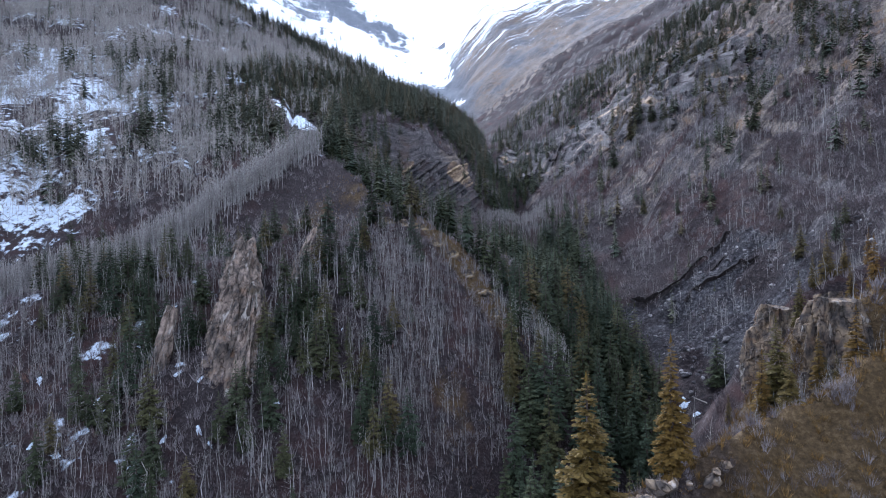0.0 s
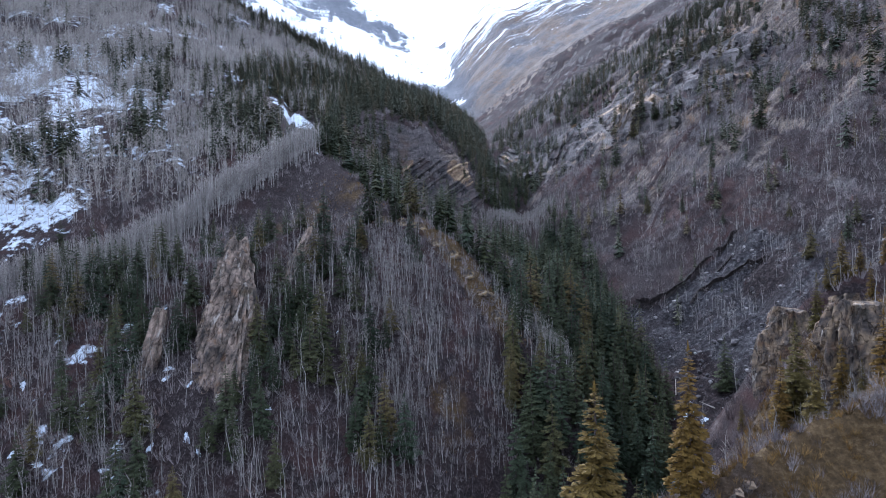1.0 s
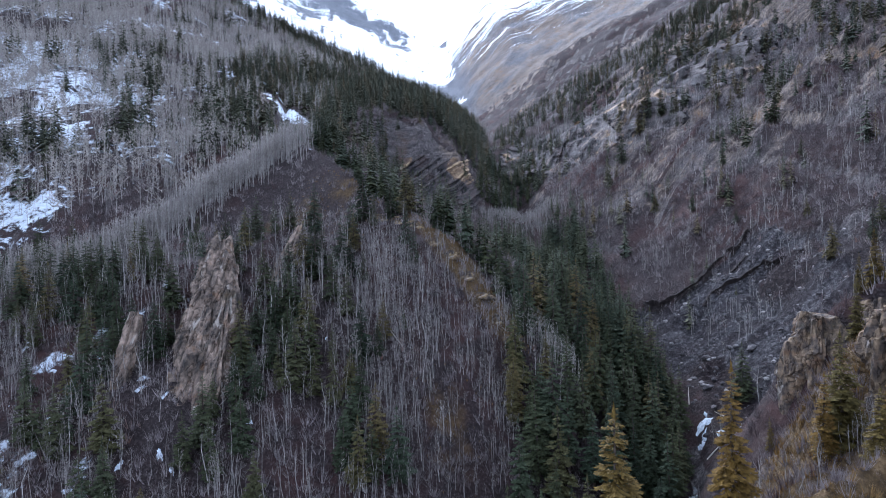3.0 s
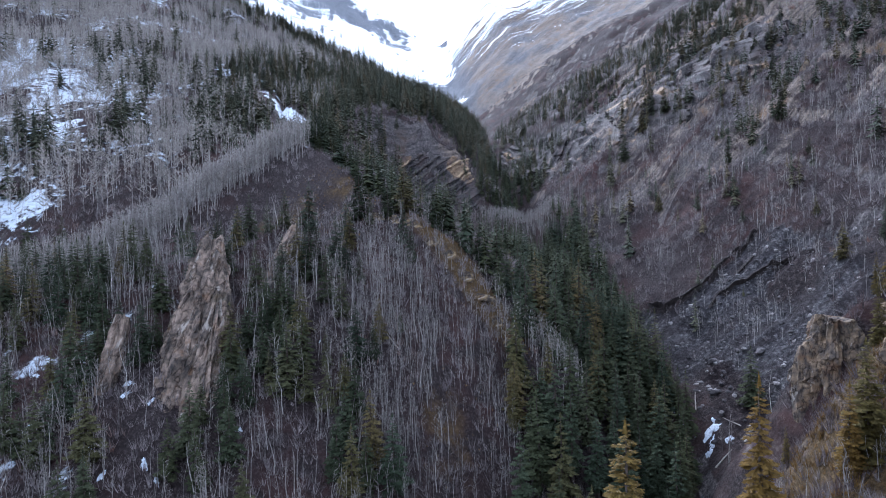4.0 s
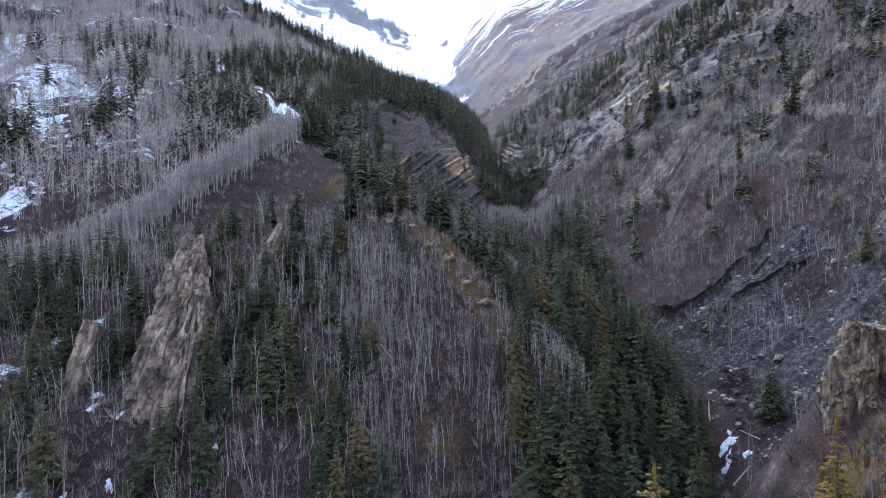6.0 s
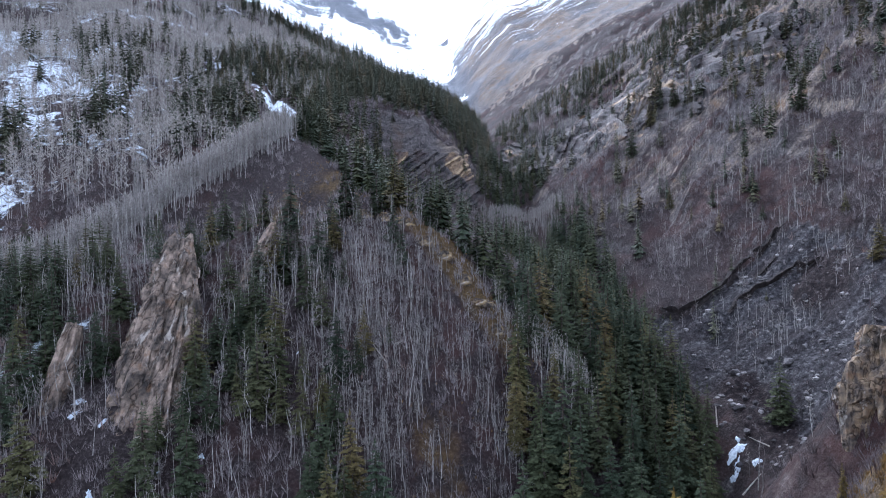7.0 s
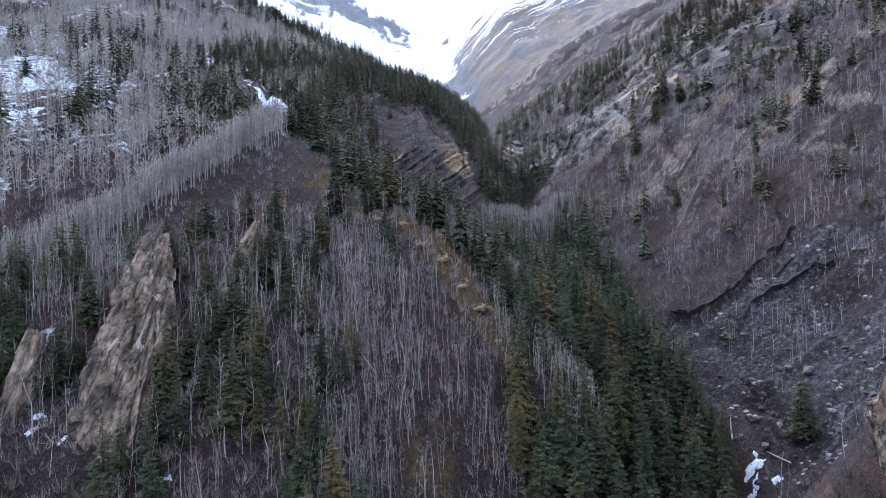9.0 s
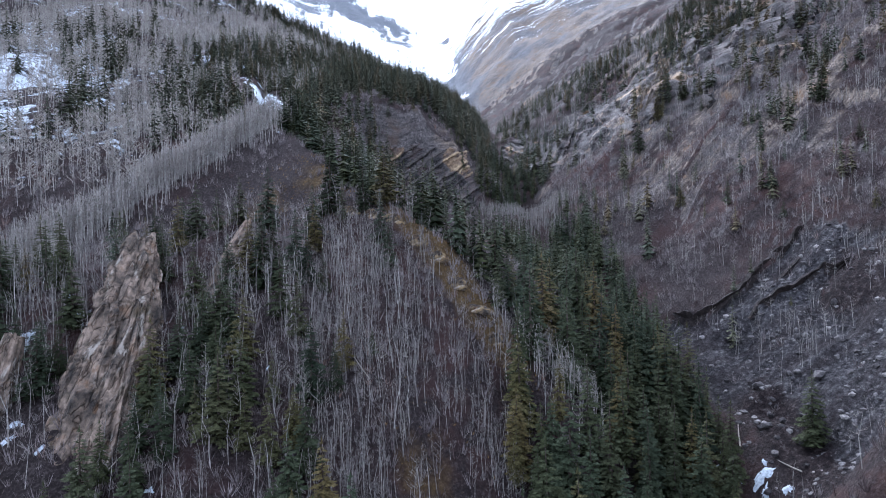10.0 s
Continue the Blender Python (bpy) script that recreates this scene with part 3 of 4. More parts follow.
def spread(pieces, places, lean, rise, r, material, name, tint_of):
    """Many small trees as one mesh: pieces are templates of one unit of height."""
    x, y = places
    z = height(x, y)
    verts, faces, tints, base = [], [], [], 0
    which = r.integers(0, len(pieces), len(x))
    tall = rise(x, y, r)
    hue = tint_of(x, y, r)
    for k in range(len(pieces)):
        sel = np.where(which == k)[0]
        if not len(sel):
            continue
        v, f = pieces[k]
        a = r.uniform(0, 6.283, len(sel))
        c, s = np.cos(a)[:, None], np.sin(a)[:, None]
        h = tall[sel][:, None]
        w = h * r.uniform(0.8, 1.25, len(sel))[:, None]
        px, py = v[None, :, 0] * c - v[None, :, 1] * s, v[None, :, 0] * s + v[None, :, 1] * c
        tilt = r.normal(0, lean, (2, len(sel)))
        vz = v[None, :, 2] * h
        out = np.stack([x[sel][:, None] + px * w + vz * tilt[0][:, None], y[sel][:, None] + py * w + vz * tilt[1][:, None],
                        z[sel][:, None] - 0.3 + vz], -1)
        verts.append(out.reshape(-1, 3))
        faces.append((f[None] + (base + np.arange(len(sel)) * len(v))[:, None, None]).reshape(-1, 3))
        tints.append(np.repeat(hue[sel], len(v)))
        base += len(sel) * len(v)
    return new(name, mesh_of(name, np.concatenate(verts), np.concatenate(faces), material, tint=np.concatenate(tints)))


def unit(pieces, tall):
    return [(v / tall, f) for v, f in pieces]


tr = np.random.default_rng(3)
FAR_SPRUCE = unit([join([boughs(tr, 16, w, 46, False), tube([(0, 0, -0.5), (0, 0, 13)], [0.2, 0.06], 3)]) for w in (2.2, 2.7, 3.1, 3.5)], 16)
SLIM_SPRUCE = unit([join([boughs(tr, 16, w, 74, False), tube([(0, 0, -0.5), (0, 0, 13)], [0.2, 0.06], 3)]) for w in (1.9, 2.3, 2.7, 3.0)], 16)
THIN = unit([tube([(0, 0, -0.5), (tr.normal(0, 0.2), tr.normal(0, 0.2), 5), (tr.normal(0, 0.4), tr.normal(0, 0.4), 9)], [0.06, 0.045, 0.015], 3) for _ in range(4)], 10)
STEMS = unit([tube([(0, 0, -0.5), (tr.normal(0, 0.1), tr.normal(0, 0.1), 5), (tr.normal(0, 0.2), tr.normal(0, 0.2), 10)], [0.10, 0.08, 0.03], 3) for _ in range(4)], 10)
CROWNS = unit([limbs(tr, 10, 12, 0.42, 1.8, 0.042, 3, False) for _ in range(5)], 10)
FINE = unit([limbs(tr, 10, 16, 0.36, 1.9, 0.085, 2, False) for _ in range(5)], 10)
HAZY = unit([limbs(tr, 10, 11, 0.38, 2.3, 0.14, 2, False) for _ in range(5)], 10)
POLES = unit([tube([(0, 0, -0.5), (tr.normal(0, 0.25), tr.normal(0, 0.25), 9)], [0.075, 0.02], 3) for _ in range(4)], 10)


def bush(r, blade=0.034, count=13):
    verts, faces = [], []
    for _ in range(count):
        a, lean_out = r.uniform(0, 6.283), r.uniform(0.1, 0.75)
        q = np.array([math.cos(a) * lean_out, math.sin(a) * lean_out, r.uniform(0.55, 1.1)])
        p = np.array([q[0] * 0.2, q[1] * 0.2, -0.1])
        b = r.uniform(0, 6.283)
        d = np.array([math.cos(b), math.sin(b), 0]) * blade
        k = len(verts)
        verts += [p - d, p + d, q]
        faces += [(k, k + 1, k + 2)]
    return np.array(verts), np.array(faces)


BUSHES = [bush(tr) for _ in range(6)]
TUFT = [bush(tr, 0.045, 22) for _ in range(6)]
SCRUB = [bush(tr, 0.016, 34) for _ in range(6)]


def clump(x, y, size, seed, low=0.0, high=0.5):
    return np.clip((fbm(x / size, y / size, 3, seed) - low) / (high - low), 0, 1)


# dark forest on the hillside beyond the crest
def forest_weight(x, y):
    edge = curve(y, [(300, -95), (320, -112), (360, -132), (403, -148), (480, -172), (560, -150), (640, -120), (720, -150), (745, -260), (820, -380)])
    d = creek_x(y) - x
    w = np.clip((x - edge + 40 * fbm(x / 50, y / 50, 3, 5)) / 30, 0, 1) * np.clip(d / 20, 0, 1)
    cliffs = np.exp(-((x / 34) ** 4) - ((y - 414) / 24) ** 4)
    open_ground = np.clip((x + 24) / 12, 0, 1) * np.clip((y - 318) / 20, 0, 1) * np.clip((448 - y) / 16, 0, 1)
    thin = 1 - 0.55 * np.clip((x + 95) / 25, 0, 1) * np.clip((410 - y) / 25, 0, 1) * np.clip(clump(x, y, 24, 11, -0.1, 0.1), 0, 1)
    return w * thin * (0.6 + 0.4 * clump(x, y, 30, 9, -0.5, 0.2)) * (1 - 0.92 * np.maximum(cliffs, open_ground)) * (1 - chute(x, y + 8, 14))


def slope_weight(x, y):
    w = 0.42 * clump(x, y, 34, 13, 0.12, 0.36) * np.clip((-95 - x + 0.05 * y) / 30, 0, 1)
    for cx, cy, size in ((-154, 330, 11), (-164, 345, 11), (-185, 303, 13), (-206, 300, 10), (-126, 350, 13), (-141, 366, 11), (-236, 470, 20), (-214, 482, 16), (-112, 366, 12)):
        w = np.maximum(w, 1.2 * np.exp(-((x - cx) / size) ** 2 - ((y - cy) / size) ** 2))
    return np.clip(w, 0, 1) * curve(y, [(262, 0), (285, 0.6), (300, 0.9), (330, 0.9), (450, 0.7), (560, 0.25), (700, 0.2), (820, 0.4)])


def right_weight(x, y):
    d = x - creek_x(y)
    near = np.where((y < 545) | (y > 790), 0.0, 0.25)
    back = np.clip((y - 545) / 40, 0, 1) * np.clip((800 - y) / 60, 0, 1) * (0.3 + 0.7 * clump(x, y, 45, 19, -0.3, 0.2))
    high = 0.3 * np.clip((y - 545) / 30, 0, 1) * np.clip((820 - y) / 60, 0, 1)
    gap = 0.7 * np.clip((y - 440) / 20, 0, 1) * np.clip((760 - y) / 60, 0, 1) * np.clip((45 - d) / 20, 0, 1)
    return np.clip(d / 20 - 0.4 + 0.5 * (gap > 0), 0, 1) * np.maximum(np.maximum(near, high), np.maximum(back, gap))


def ledge_weight(x, y):
    d = x - creek_x(y)
    low = 0.2 * clump(x, y, 20, 15, 0.0, 0.35) + 0.025
    high = np.clip((d - 85) / 50, 0, 1) * np.clip((y - 270) / 40, 0, 1) * (0.08 + 0.9 * clump(x, y, 22, 16, -0.02, 0.3))
    w = np.maximum(low, high)
    for cx, cy, size in ((130, 440, 9), (126, 408, 8), (176, 518, 12), (187, 530, 12), (208, 532, 14), (174, 390, 7), (214, 455, 12), (203, 386, 9), (198, 314, 7), (165, 320, 6), (107, 402, 7), (150, 324, 5), (228, 480, 14)):
        w = np.maximum(w, 0.75 * np.exp(-((x - cx) / size) ** 2 - ((y - cy) / size) ** 2))
    return np.clip(d / 20 - 0.8, 0, 1) * w


def gorge_weight(x, y):
    d = creek_x(y) - x
    crest = np.interp(y, [172, 192, 203, 210, 215, 222, 228, 243, 258, 290, 330], [30, 24, 18, 11, 3, -7, -19, -27, -36, -60, -64])
    past = x - crest
    line = np.clip((past - 1) / 3, 0, 1) * np.clip((17 - past) / 4, 0, 1) * np.clip((345 - y) / 20, 0, 1)
    floor = np.clip((27 - d) / 10, 0, 1) * np.clip((362 - y) / 14, 0, 1) * np.clip((past - 4) / 6, 0, 1)
    stand = np.exp(-((x - 33) / 8) ** 2 - ((y - 417) / 9) ** 2)
    stand = np.maximum(stand, 0.9 * np.exp(-((x - 52) / 14) ** 2 - ((y - 462) / 22) ** 2))
    loose = 0.05 * np.clip((past - 8) / 6, 0, 1) * np.clip((400 - y) / 40, 0, 1)
    side = np.clip((d + 26) / 8, 0, 1)
    return side * np.clip(np.maximum(np.maximum(line, 0.95 * floor), np.maximum(stand, loose)), 0, 1)


def spruce_rise(low, high):
    return lambda x, y, r: r.uniform(low, high, len(x)) * r.choice([0.6, 0.85, 1.0, 1.1], len(x))


def any_tint(low, high):
    return lambda x, y, r: np.clip(r.uniform(low, high, len(x)), 0, 1)


def wood(pieces, places, lean, rise, seed, material, name, tint, label, category):
    ob = spread(pieces, places, lean, rise, np.random.default_rng(seed), material, name, tint)
    return tagged(ob, label, category, kind="stuff")


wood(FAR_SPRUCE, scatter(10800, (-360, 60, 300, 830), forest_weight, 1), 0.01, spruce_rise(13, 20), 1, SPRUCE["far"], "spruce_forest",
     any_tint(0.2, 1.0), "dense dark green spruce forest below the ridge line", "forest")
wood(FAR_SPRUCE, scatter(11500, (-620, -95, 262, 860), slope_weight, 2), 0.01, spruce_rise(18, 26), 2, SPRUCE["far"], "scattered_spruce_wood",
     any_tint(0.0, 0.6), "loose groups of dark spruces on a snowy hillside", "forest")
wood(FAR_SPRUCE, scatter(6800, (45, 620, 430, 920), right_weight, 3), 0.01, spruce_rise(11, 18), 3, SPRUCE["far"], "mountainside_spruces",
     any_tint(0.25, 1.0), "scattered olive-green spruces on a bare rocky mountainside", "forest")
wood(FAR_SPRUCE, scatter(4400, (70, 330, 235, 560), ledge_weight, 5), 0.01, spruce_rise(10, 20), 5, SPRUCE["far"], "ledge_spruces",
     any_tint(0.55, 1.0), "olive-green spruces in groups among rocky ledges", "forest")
wood(SLIM_SPRUCE, scatter(3000, (-66, 72, 205, 505), gorge_weight, 4), 0.01, spruce_rise(14, 22), 4, SPRUCE["gorge"], "gorge_spruces",
     any_tint(0.0, 0.8), "close stand of tall green spruces along the gorge floor", "forest")


# bare aspens
def crest_weight(x, y):
    line = np.interp(x, [-260, -149, -122, -91, -60], [150, 205, 225, 255, 290])
    return np.exp(-((y - line - 2) / 11) ** 2) * np.clip((-52 - x) / 10, 0, 1)


def hillside_weight(x, y):
    w = np.clip((-40 - x) / 50, 0, 1) * curve(y, [(255, 0.3), (280, 0.7), (340, 0.7), (420, 0.8), (560, 1.0), (800, 0.9)])
    w = w * (1 - 0.8 * np.clip(1.3 * forest_weight(x, y), 0, 1))
    return w * (0.3 + 0.7 * clump(x, y, 42, 29, -0.3, 0.15)) * (1 - chute(x, y + 8, 14))


def front_weight(x, y):
    w = np.clip((232 - y) / 20, 0, 1) * np.clip((10 - x) / 20, 0, 1) * (0.35 + 0.65 * clump(x, y, 16, 33, -0.3, 0.3))
    knob = np.exp(-((x + 40) / 20) ** 2 - ((y - 232) / 14) ** 2)
    pillar = np.exp(-((x + 61) / 9) ** 4 - ((y - 168) / 28) ** 4)
    return w * (1 - knob) * (1 - pillar)


def spur_weight(x, y):
    face = np.clip((x + 26) / 10, 0, 1) * np.clip((24 - x) / 8, 0, 1) * np.clip((216 - y) / 12, 0, 1) * np.clip((y - 150) / 10, 0, 1)
    crest = np.exp(-((x - 6 + 0.85 * (y - 210)) / 8) ** 2)
    lawn = np.exp(-((x - 1) / 9) ** 2 - ((y - 167) / 15) ** 2)
    return face * (1 - 0.9 * crest * (y > 190)) * (1 - 0.85 * lawn) * (0.4 + 0.6 * clump(x, y, 9, 37, -0.3, 0.3))


def strip_weight(x, y):
    grove = np.exp(-((x - 48) / 17) ** 2 - ((y - 386) / 15) ** 2)
    toe = np.exp(-((x - 30) / 9) ** 2 - ((y - 195) / 10) ** 2)
    return np.clip(np.maximum(1.6 * grove, 0.1 * toe), 0, 1)


def right_aspen_weight(x, y):
    d = x - creek_x(y)
    return np.clip(d / 30 - 0.2, 0, 1) * (0.16 + 0.7 * clump(x, y, 18, 41, 0.0, 0.35)) * np.clip((520 - y) / 120, 0, 1)


def rise_between(low, high):
    return lambda x, y, r: r.uniform(low, high, len(x))


for label, places, low, high, seed, tint in (
        ("pale grey band of bare aspens along the crest", scatter(17000, (-220, -50, 140, 315), crest_weight, 11), 11, 15, 11, (0.5, 0.85)),
        # high tints on the hillside: haze put into lighter bark and twigs
        ("grey leafless aspens covering a snowy hillside", scatter(31000, (-520, -70, 255, 780), hillside_weight, 12), 11, 16, 12, (0.7, 1.0)),
        ("bare aspens on the steep slope below the crest", scatter(3900, (-170, 12, 118, 236), front_weight, 13), 8, 13, 13, (0.25, 0.8)),
        ("thin leafless saplings on the face of the spur", scatter(2300, (-28, 26, 148, 218), spur_weight, 14), 3.5, 10, 14, (0.35, 0.85)),
        ("pale grove of bare aspens on the gorge floor", scatter(2600, (18, 80, 345, 425), strip_weight, 15), 5.5, 8, 15, (0.55, 0.8)),
        ("slender bare aspens in front of the tall spruces", scatter(700, (14, 46, 176, 214), lambda x, y: np.exp(-((x - 29) / 9) ** 2 - ((y - 196) / 9) ** 2), 18), 9, 13, 18, (0.6, 1.0)),
        ("grey leafless aspens on the far mountainside", scatter(3600, (60, 560, 520, 800), lambda x, y: np.clip((x - creek_x(y)) / 40, 0, 1) * clump(x, y, 50, 43, -0.2, 0.2), 17), 8, 12, 17, (0.5, 0.9)),
        ("thin bare aspens scattered over the stony mountainside", scatter(12500, (70, 330, 150, 520), right_aspen_weight, 16), 5, 11, 16, (0.5, 1.0))):
    stems = wood(POLES if seed == 12 else THIN if seed in (13, 14, 16, 18) else STEMS, places, 0.05, rise_between(low, high), seed, BARK["far"], "aspen_grove", any_tint(*tint), label, "aspens")
    crowns = spread({11: FINE, 12: HAZY, 15: FINE, 17: HAZY}.get(seed, CROWNS), places, 0.05, rise_between(low, high), np.random.default_rng(seed), BARK["far_twigs"],
                    "aspen_twigs", any_tint(*tint))
    crowns.parent = stems
    tagged(crowns, kind="stuff")


# low brush
def brush_weight(x, y):
    d = x - creek_x(y)
    right = np.clip(d / 15 - 0.4, 0, 1) * (0.45 + 0.55 * clump(x, y, 18, 51, -0.3, 0.2))
    scree = slide(x, y) * np.clip((140 - x) / 30, 0, 1)
    left = np.clip(-d / 10, 0, 1) * np.clip((330 + 140 * np.clip((x + 70) / 20, 0, 1) - y) / 60, 0, 1) * (1 - 0.75 * np.exp(-((x + 42) / 26) ** 2 - ((y - 248) / 22) ** 2))
    left = left * (1 - 0.85 * np.clip(gorge_weight(x, y), 0, 1))
    return np.maximum(right * (1 - 0.9 * scree) * np.clip((520 - y) / 130, 0, 1), left)


wood(BUSHES, scatter(54000, (-150, 280, 84, 510), brush_weight, 21), 0.05, lambda x, y, r: r.uniform(1.0, 3.4, len(x)), 21, BARK["brush"], "brush",
     lambda x, y, r: np.clip(0.42 + 0.6 * fbm(x / 14, y / 14, 3, 55) + r.uniform(-0.3, 0.3, len(x)), 0, 1),
     "low leafless brush of purple-grey and reddish stems", "brush")


# ---------------------------------------------------------------- single trees in front
def spruce_kind(seed, tall, wide, needles, count=210, start=0.06):
    r = np.random.default_rng(seed)
    trunk = mesh_of("trunk", *tube([(0, 0, -1.0), (0.05, 0, tall * 0.3), (0, 0.04, tall * 0.95)], [0.02 * tall, 0.014 * tall, 0.02], 6), BARK["spruce"], True)
    return trunk, mesh_of("crown", *boughs(r, tall, wide, count, True, start), needles)


SPRUCES = {"dark": [spruce_kind(100 + k, 16, w, SPRUCE["dark"], 118 + 4 * k, b) for k, (w, b) in enumerate(((2.6, 0.08), (3.2, 0.05), (2.3, 0.12), (3.6, 0.04), (2.9, 0.1)))],
           "gold": [spruce_kind(200 + k, 16, w, SPRUCE["gold"], 210, b) for k, (w, b) in enumerate(((2.5, 0.08), (3.1, 0.05), (2.2, 0.12)))]}


def plant(name, kinds, x, y, tall, unit_tall, r, label, category, group, names, lean=0.012, sink=0.3, wide=1.0):
    """One tree: an empty at its foot that holds its stem and its crown."""
    thing = new(name)
    stem, crown = kinds[r.integers(0, len(kinds))]
    part(names[0], stem, thing)
    part(names[1], crown, thing)
    s = tall / unit_tall
    z = ground_at(x, y) - sink
    thing.matrix_basis = Matrix.LocRotScale((x, y, z), Euler((r.normal(0, lean), r.normal(0, lean), r.uniform(0, 6.283))), (s * wide, s * wide, s))
    return tagged(thing, label, category, group)


def clear_of_rocks(x, y):
    for cx, cy, sx, sy in ((-61, 172, 9, 26), (-78, 168, 4, 12), (-13, 166, 6, 7), (69, 109, 6, 4)):
        if ((x - cx) / sx) ** 2 + ((y - cy) / sy) ** 2 < 1:
            return False
    return True


def thin_out(places, gap):
    """Drops places that stand too close to an earlier one."""
    kept = []
    for x, y in zip(*places):
        if clear_of_rocks(x, y) and all((x - a) ** 2 + (y - b) ** 2 > gap * gap for a, b in kept):
            kept.append((float(x), float(y)))
    return kept


def belt_weight(x, y):
    d = creek_x(y) - x
    toe = np.exp(-((x - 30) / 9) ** 2 - ((y - 195) / 10) ** 2)
    low = np.interp(y, [100, 150, 175, 195, 215, 236], [8, 12, 15, 21, 14, -8])
    return np.clip((x - low) / 5, 0, 1) * np.clip((d - 1 + 9 * np.clip((y - 198) / 10, 0, 1)) / 4, 0, 1) * (1 - toe)


def front_spruce_weight(x, y):
    w = clump(x, y, 17, 83, -0.25, 0.2) * np.clip((-4 - x) / 14, 0, 1) * np.clip((224 - y) / 10, 0, 1)
    return w * (1 - 0.9 * np.exp(-((x + 14) / 16) ** 2 - ((y - 190) / 26) ** 2))


tr = np.random.default_rng(77)
for x, y in thin_out(scatter(1100, (-4, 70, 112, 236), belt_weight, 31), 5.0)[:110]:
    plant("spruce_tree", SPRUCES["dark"], x, y, tr.uniform(15, 26), 16, tr, "tall green spruce in a close stand above the creek", "tree",
          "spruces above the creek", ("trunk", "crown"))
for x, y in thin_out(scatter(1500, (-140, 0, 118, 226), front_spruce_weight, 32), 3.6)[:150]:
    plant("spruce_tree", SPRUCES["dark"], x, y, tr.uniform(10, 18), 16, tr, "dark green spruce among bare aspens on a steep slope", "tree",
          "spruces on the slope", ("trunk", "crown"), wide=1.25)
# the spruces that stand out by themselves
LONE = [(-60, 199, 12), (-50, 193, 17), (-44, 196, 15), (-42, 183, 12), (-33, 171, 15), (-94, 195, 15), (-30, 188, 17), (-42, 173, 9),
        (-20, 172, 17), (-16, 174, 11), (-22, 166, 11), (-10, 183, 6), (-27, 171, 11), (-74, 152, 18), (-82, 171, 13), (-85, 152, 17), (-92, 185, 14),
        (-75, 187, 12), (-96, 142, 15), (-68, 141, 15), (-84, 154, 14), (-100, 165, 13), (-39, 182, 15), (-19, 162, 15), (-136, 243, 18), (-148, 243, 16),
        (-105, 207, 15), (-98, 204, 13), (-112, 205, 16), (-90, 203, 14), (-118, 212, 15), (-84, 200, 12), (-108, 198, 14)]
for x, y, tall in LONE:
    plant("spruce_tree", SPRUCES["dark"], x, y, tall, 16, tr, "full dark green spruce standing out among bare aspens", "tree", "spruces on the slope", ("trunk", "crown"), wide=1.2)
GORGE = [(20, 236, 17), (28, 230, 14), (37, 232, 16), (48, 244, 19), (62, 270, 20), (21, 184, 13), (41, 197, 18), (41, 186, 17), (23, 173, 17), (18, 173, 13),
         (26, 171, 14), (34, 175, 15), (54, 194, 20), (62, 222, 20), (64, 201, 19), (44, 181, 12)]
for x, y, tall in GORGE:
    plant("spruce_tree", SPRUCES["dark"], x, y, tall, 16, tr, "tall green spruce at the edge of the gorge", "tree", "spruces above the creek", ("trunk", "crown"), wide=1.1)
UPPER = [(155, 300, 18), (131, 301, 12), (122, 277, 11), (110, 285, 11), (104, 315, 11), (108, 381, 20), (122, 391, 20), (137, 394, 19), (142, 384, 18), (134, 411, 19),
         (173, 339, 20), (189, 388, 17), (132, 238, 8), (87, 196, 17), (125, 213, 13), (133, 206, 13), (140, 212, 10), (103, 232, 4), (118, 262, 7), (148, 268, 9)]
for x, y, tall in UPPER:
    plant("spruce_tree", SPRUCES["dark"], x, y, tall, 16, tr, "single dark spruce on a stony mountainside", "tree", "spruces on the mountainside", ("trunk", "crown"), wide=1.1)
for x, y, tall, wide in ((27.1, 73.7, 18.5, 0.95), (19.1, 83.4, 25, 1.2), (45.2, 80.5, 9, 1.1), (56, 103, 18, 1.1), (52, 101, 14, 1.1), (62, 92, 15, 1.1), (97, 154, 15, 1.0), (92, 152, 10, 1.0), (102, 155, 13, 1.0), (108, 155, 12, 1.0)):
    plant("spruce_tree", SPRUCES["gold"], x, y, tall, 16, tr, "large golden-green spruce standing at the edge of the knoll", "tree",
          "golden spruces", ("trunk", "crown"), wide=wide)


def knoll_weight(x, y):
    return np.clip((x - 56) / 8, 0, 1) * (0.2 + 0.8 * clump(x, y, 9, 87, -0.2, 0.3))


for x, y in thin_out(scatter(200, (34, 125, 68, 132), knoll_weight, 33), 4.2)[:40]:
    plant("spruce_tree", SPRUCES["gold"], x, y, tr.uniform(7, 14), 16, tr, "golden-green spruce on a dry grassy bluff", "tree",
          "golden spruces", ("trunk", "crown"))


def aspen_kind(seed, tall, limbs_low, count):
    r = np.random.default_rng(seed)
    bend = [(r.normal(0, 0.012) * tall * k, r.normal(0, 0.012) * tall * k, tall * k / 4) for k in range(5)]
    bend[0] = (0, 0, -0.8)
    stem = mesh_of("trunk", *tube(bend, [0.10, 0.085, 0.07, 0.05, 0.015], 5), BARK["aspen"], True)
    return stem, mesh_of("crown", *limbs(r, tall, count, limbs_low, 1.8, 0.019, 5, False), BARK["twigs"])


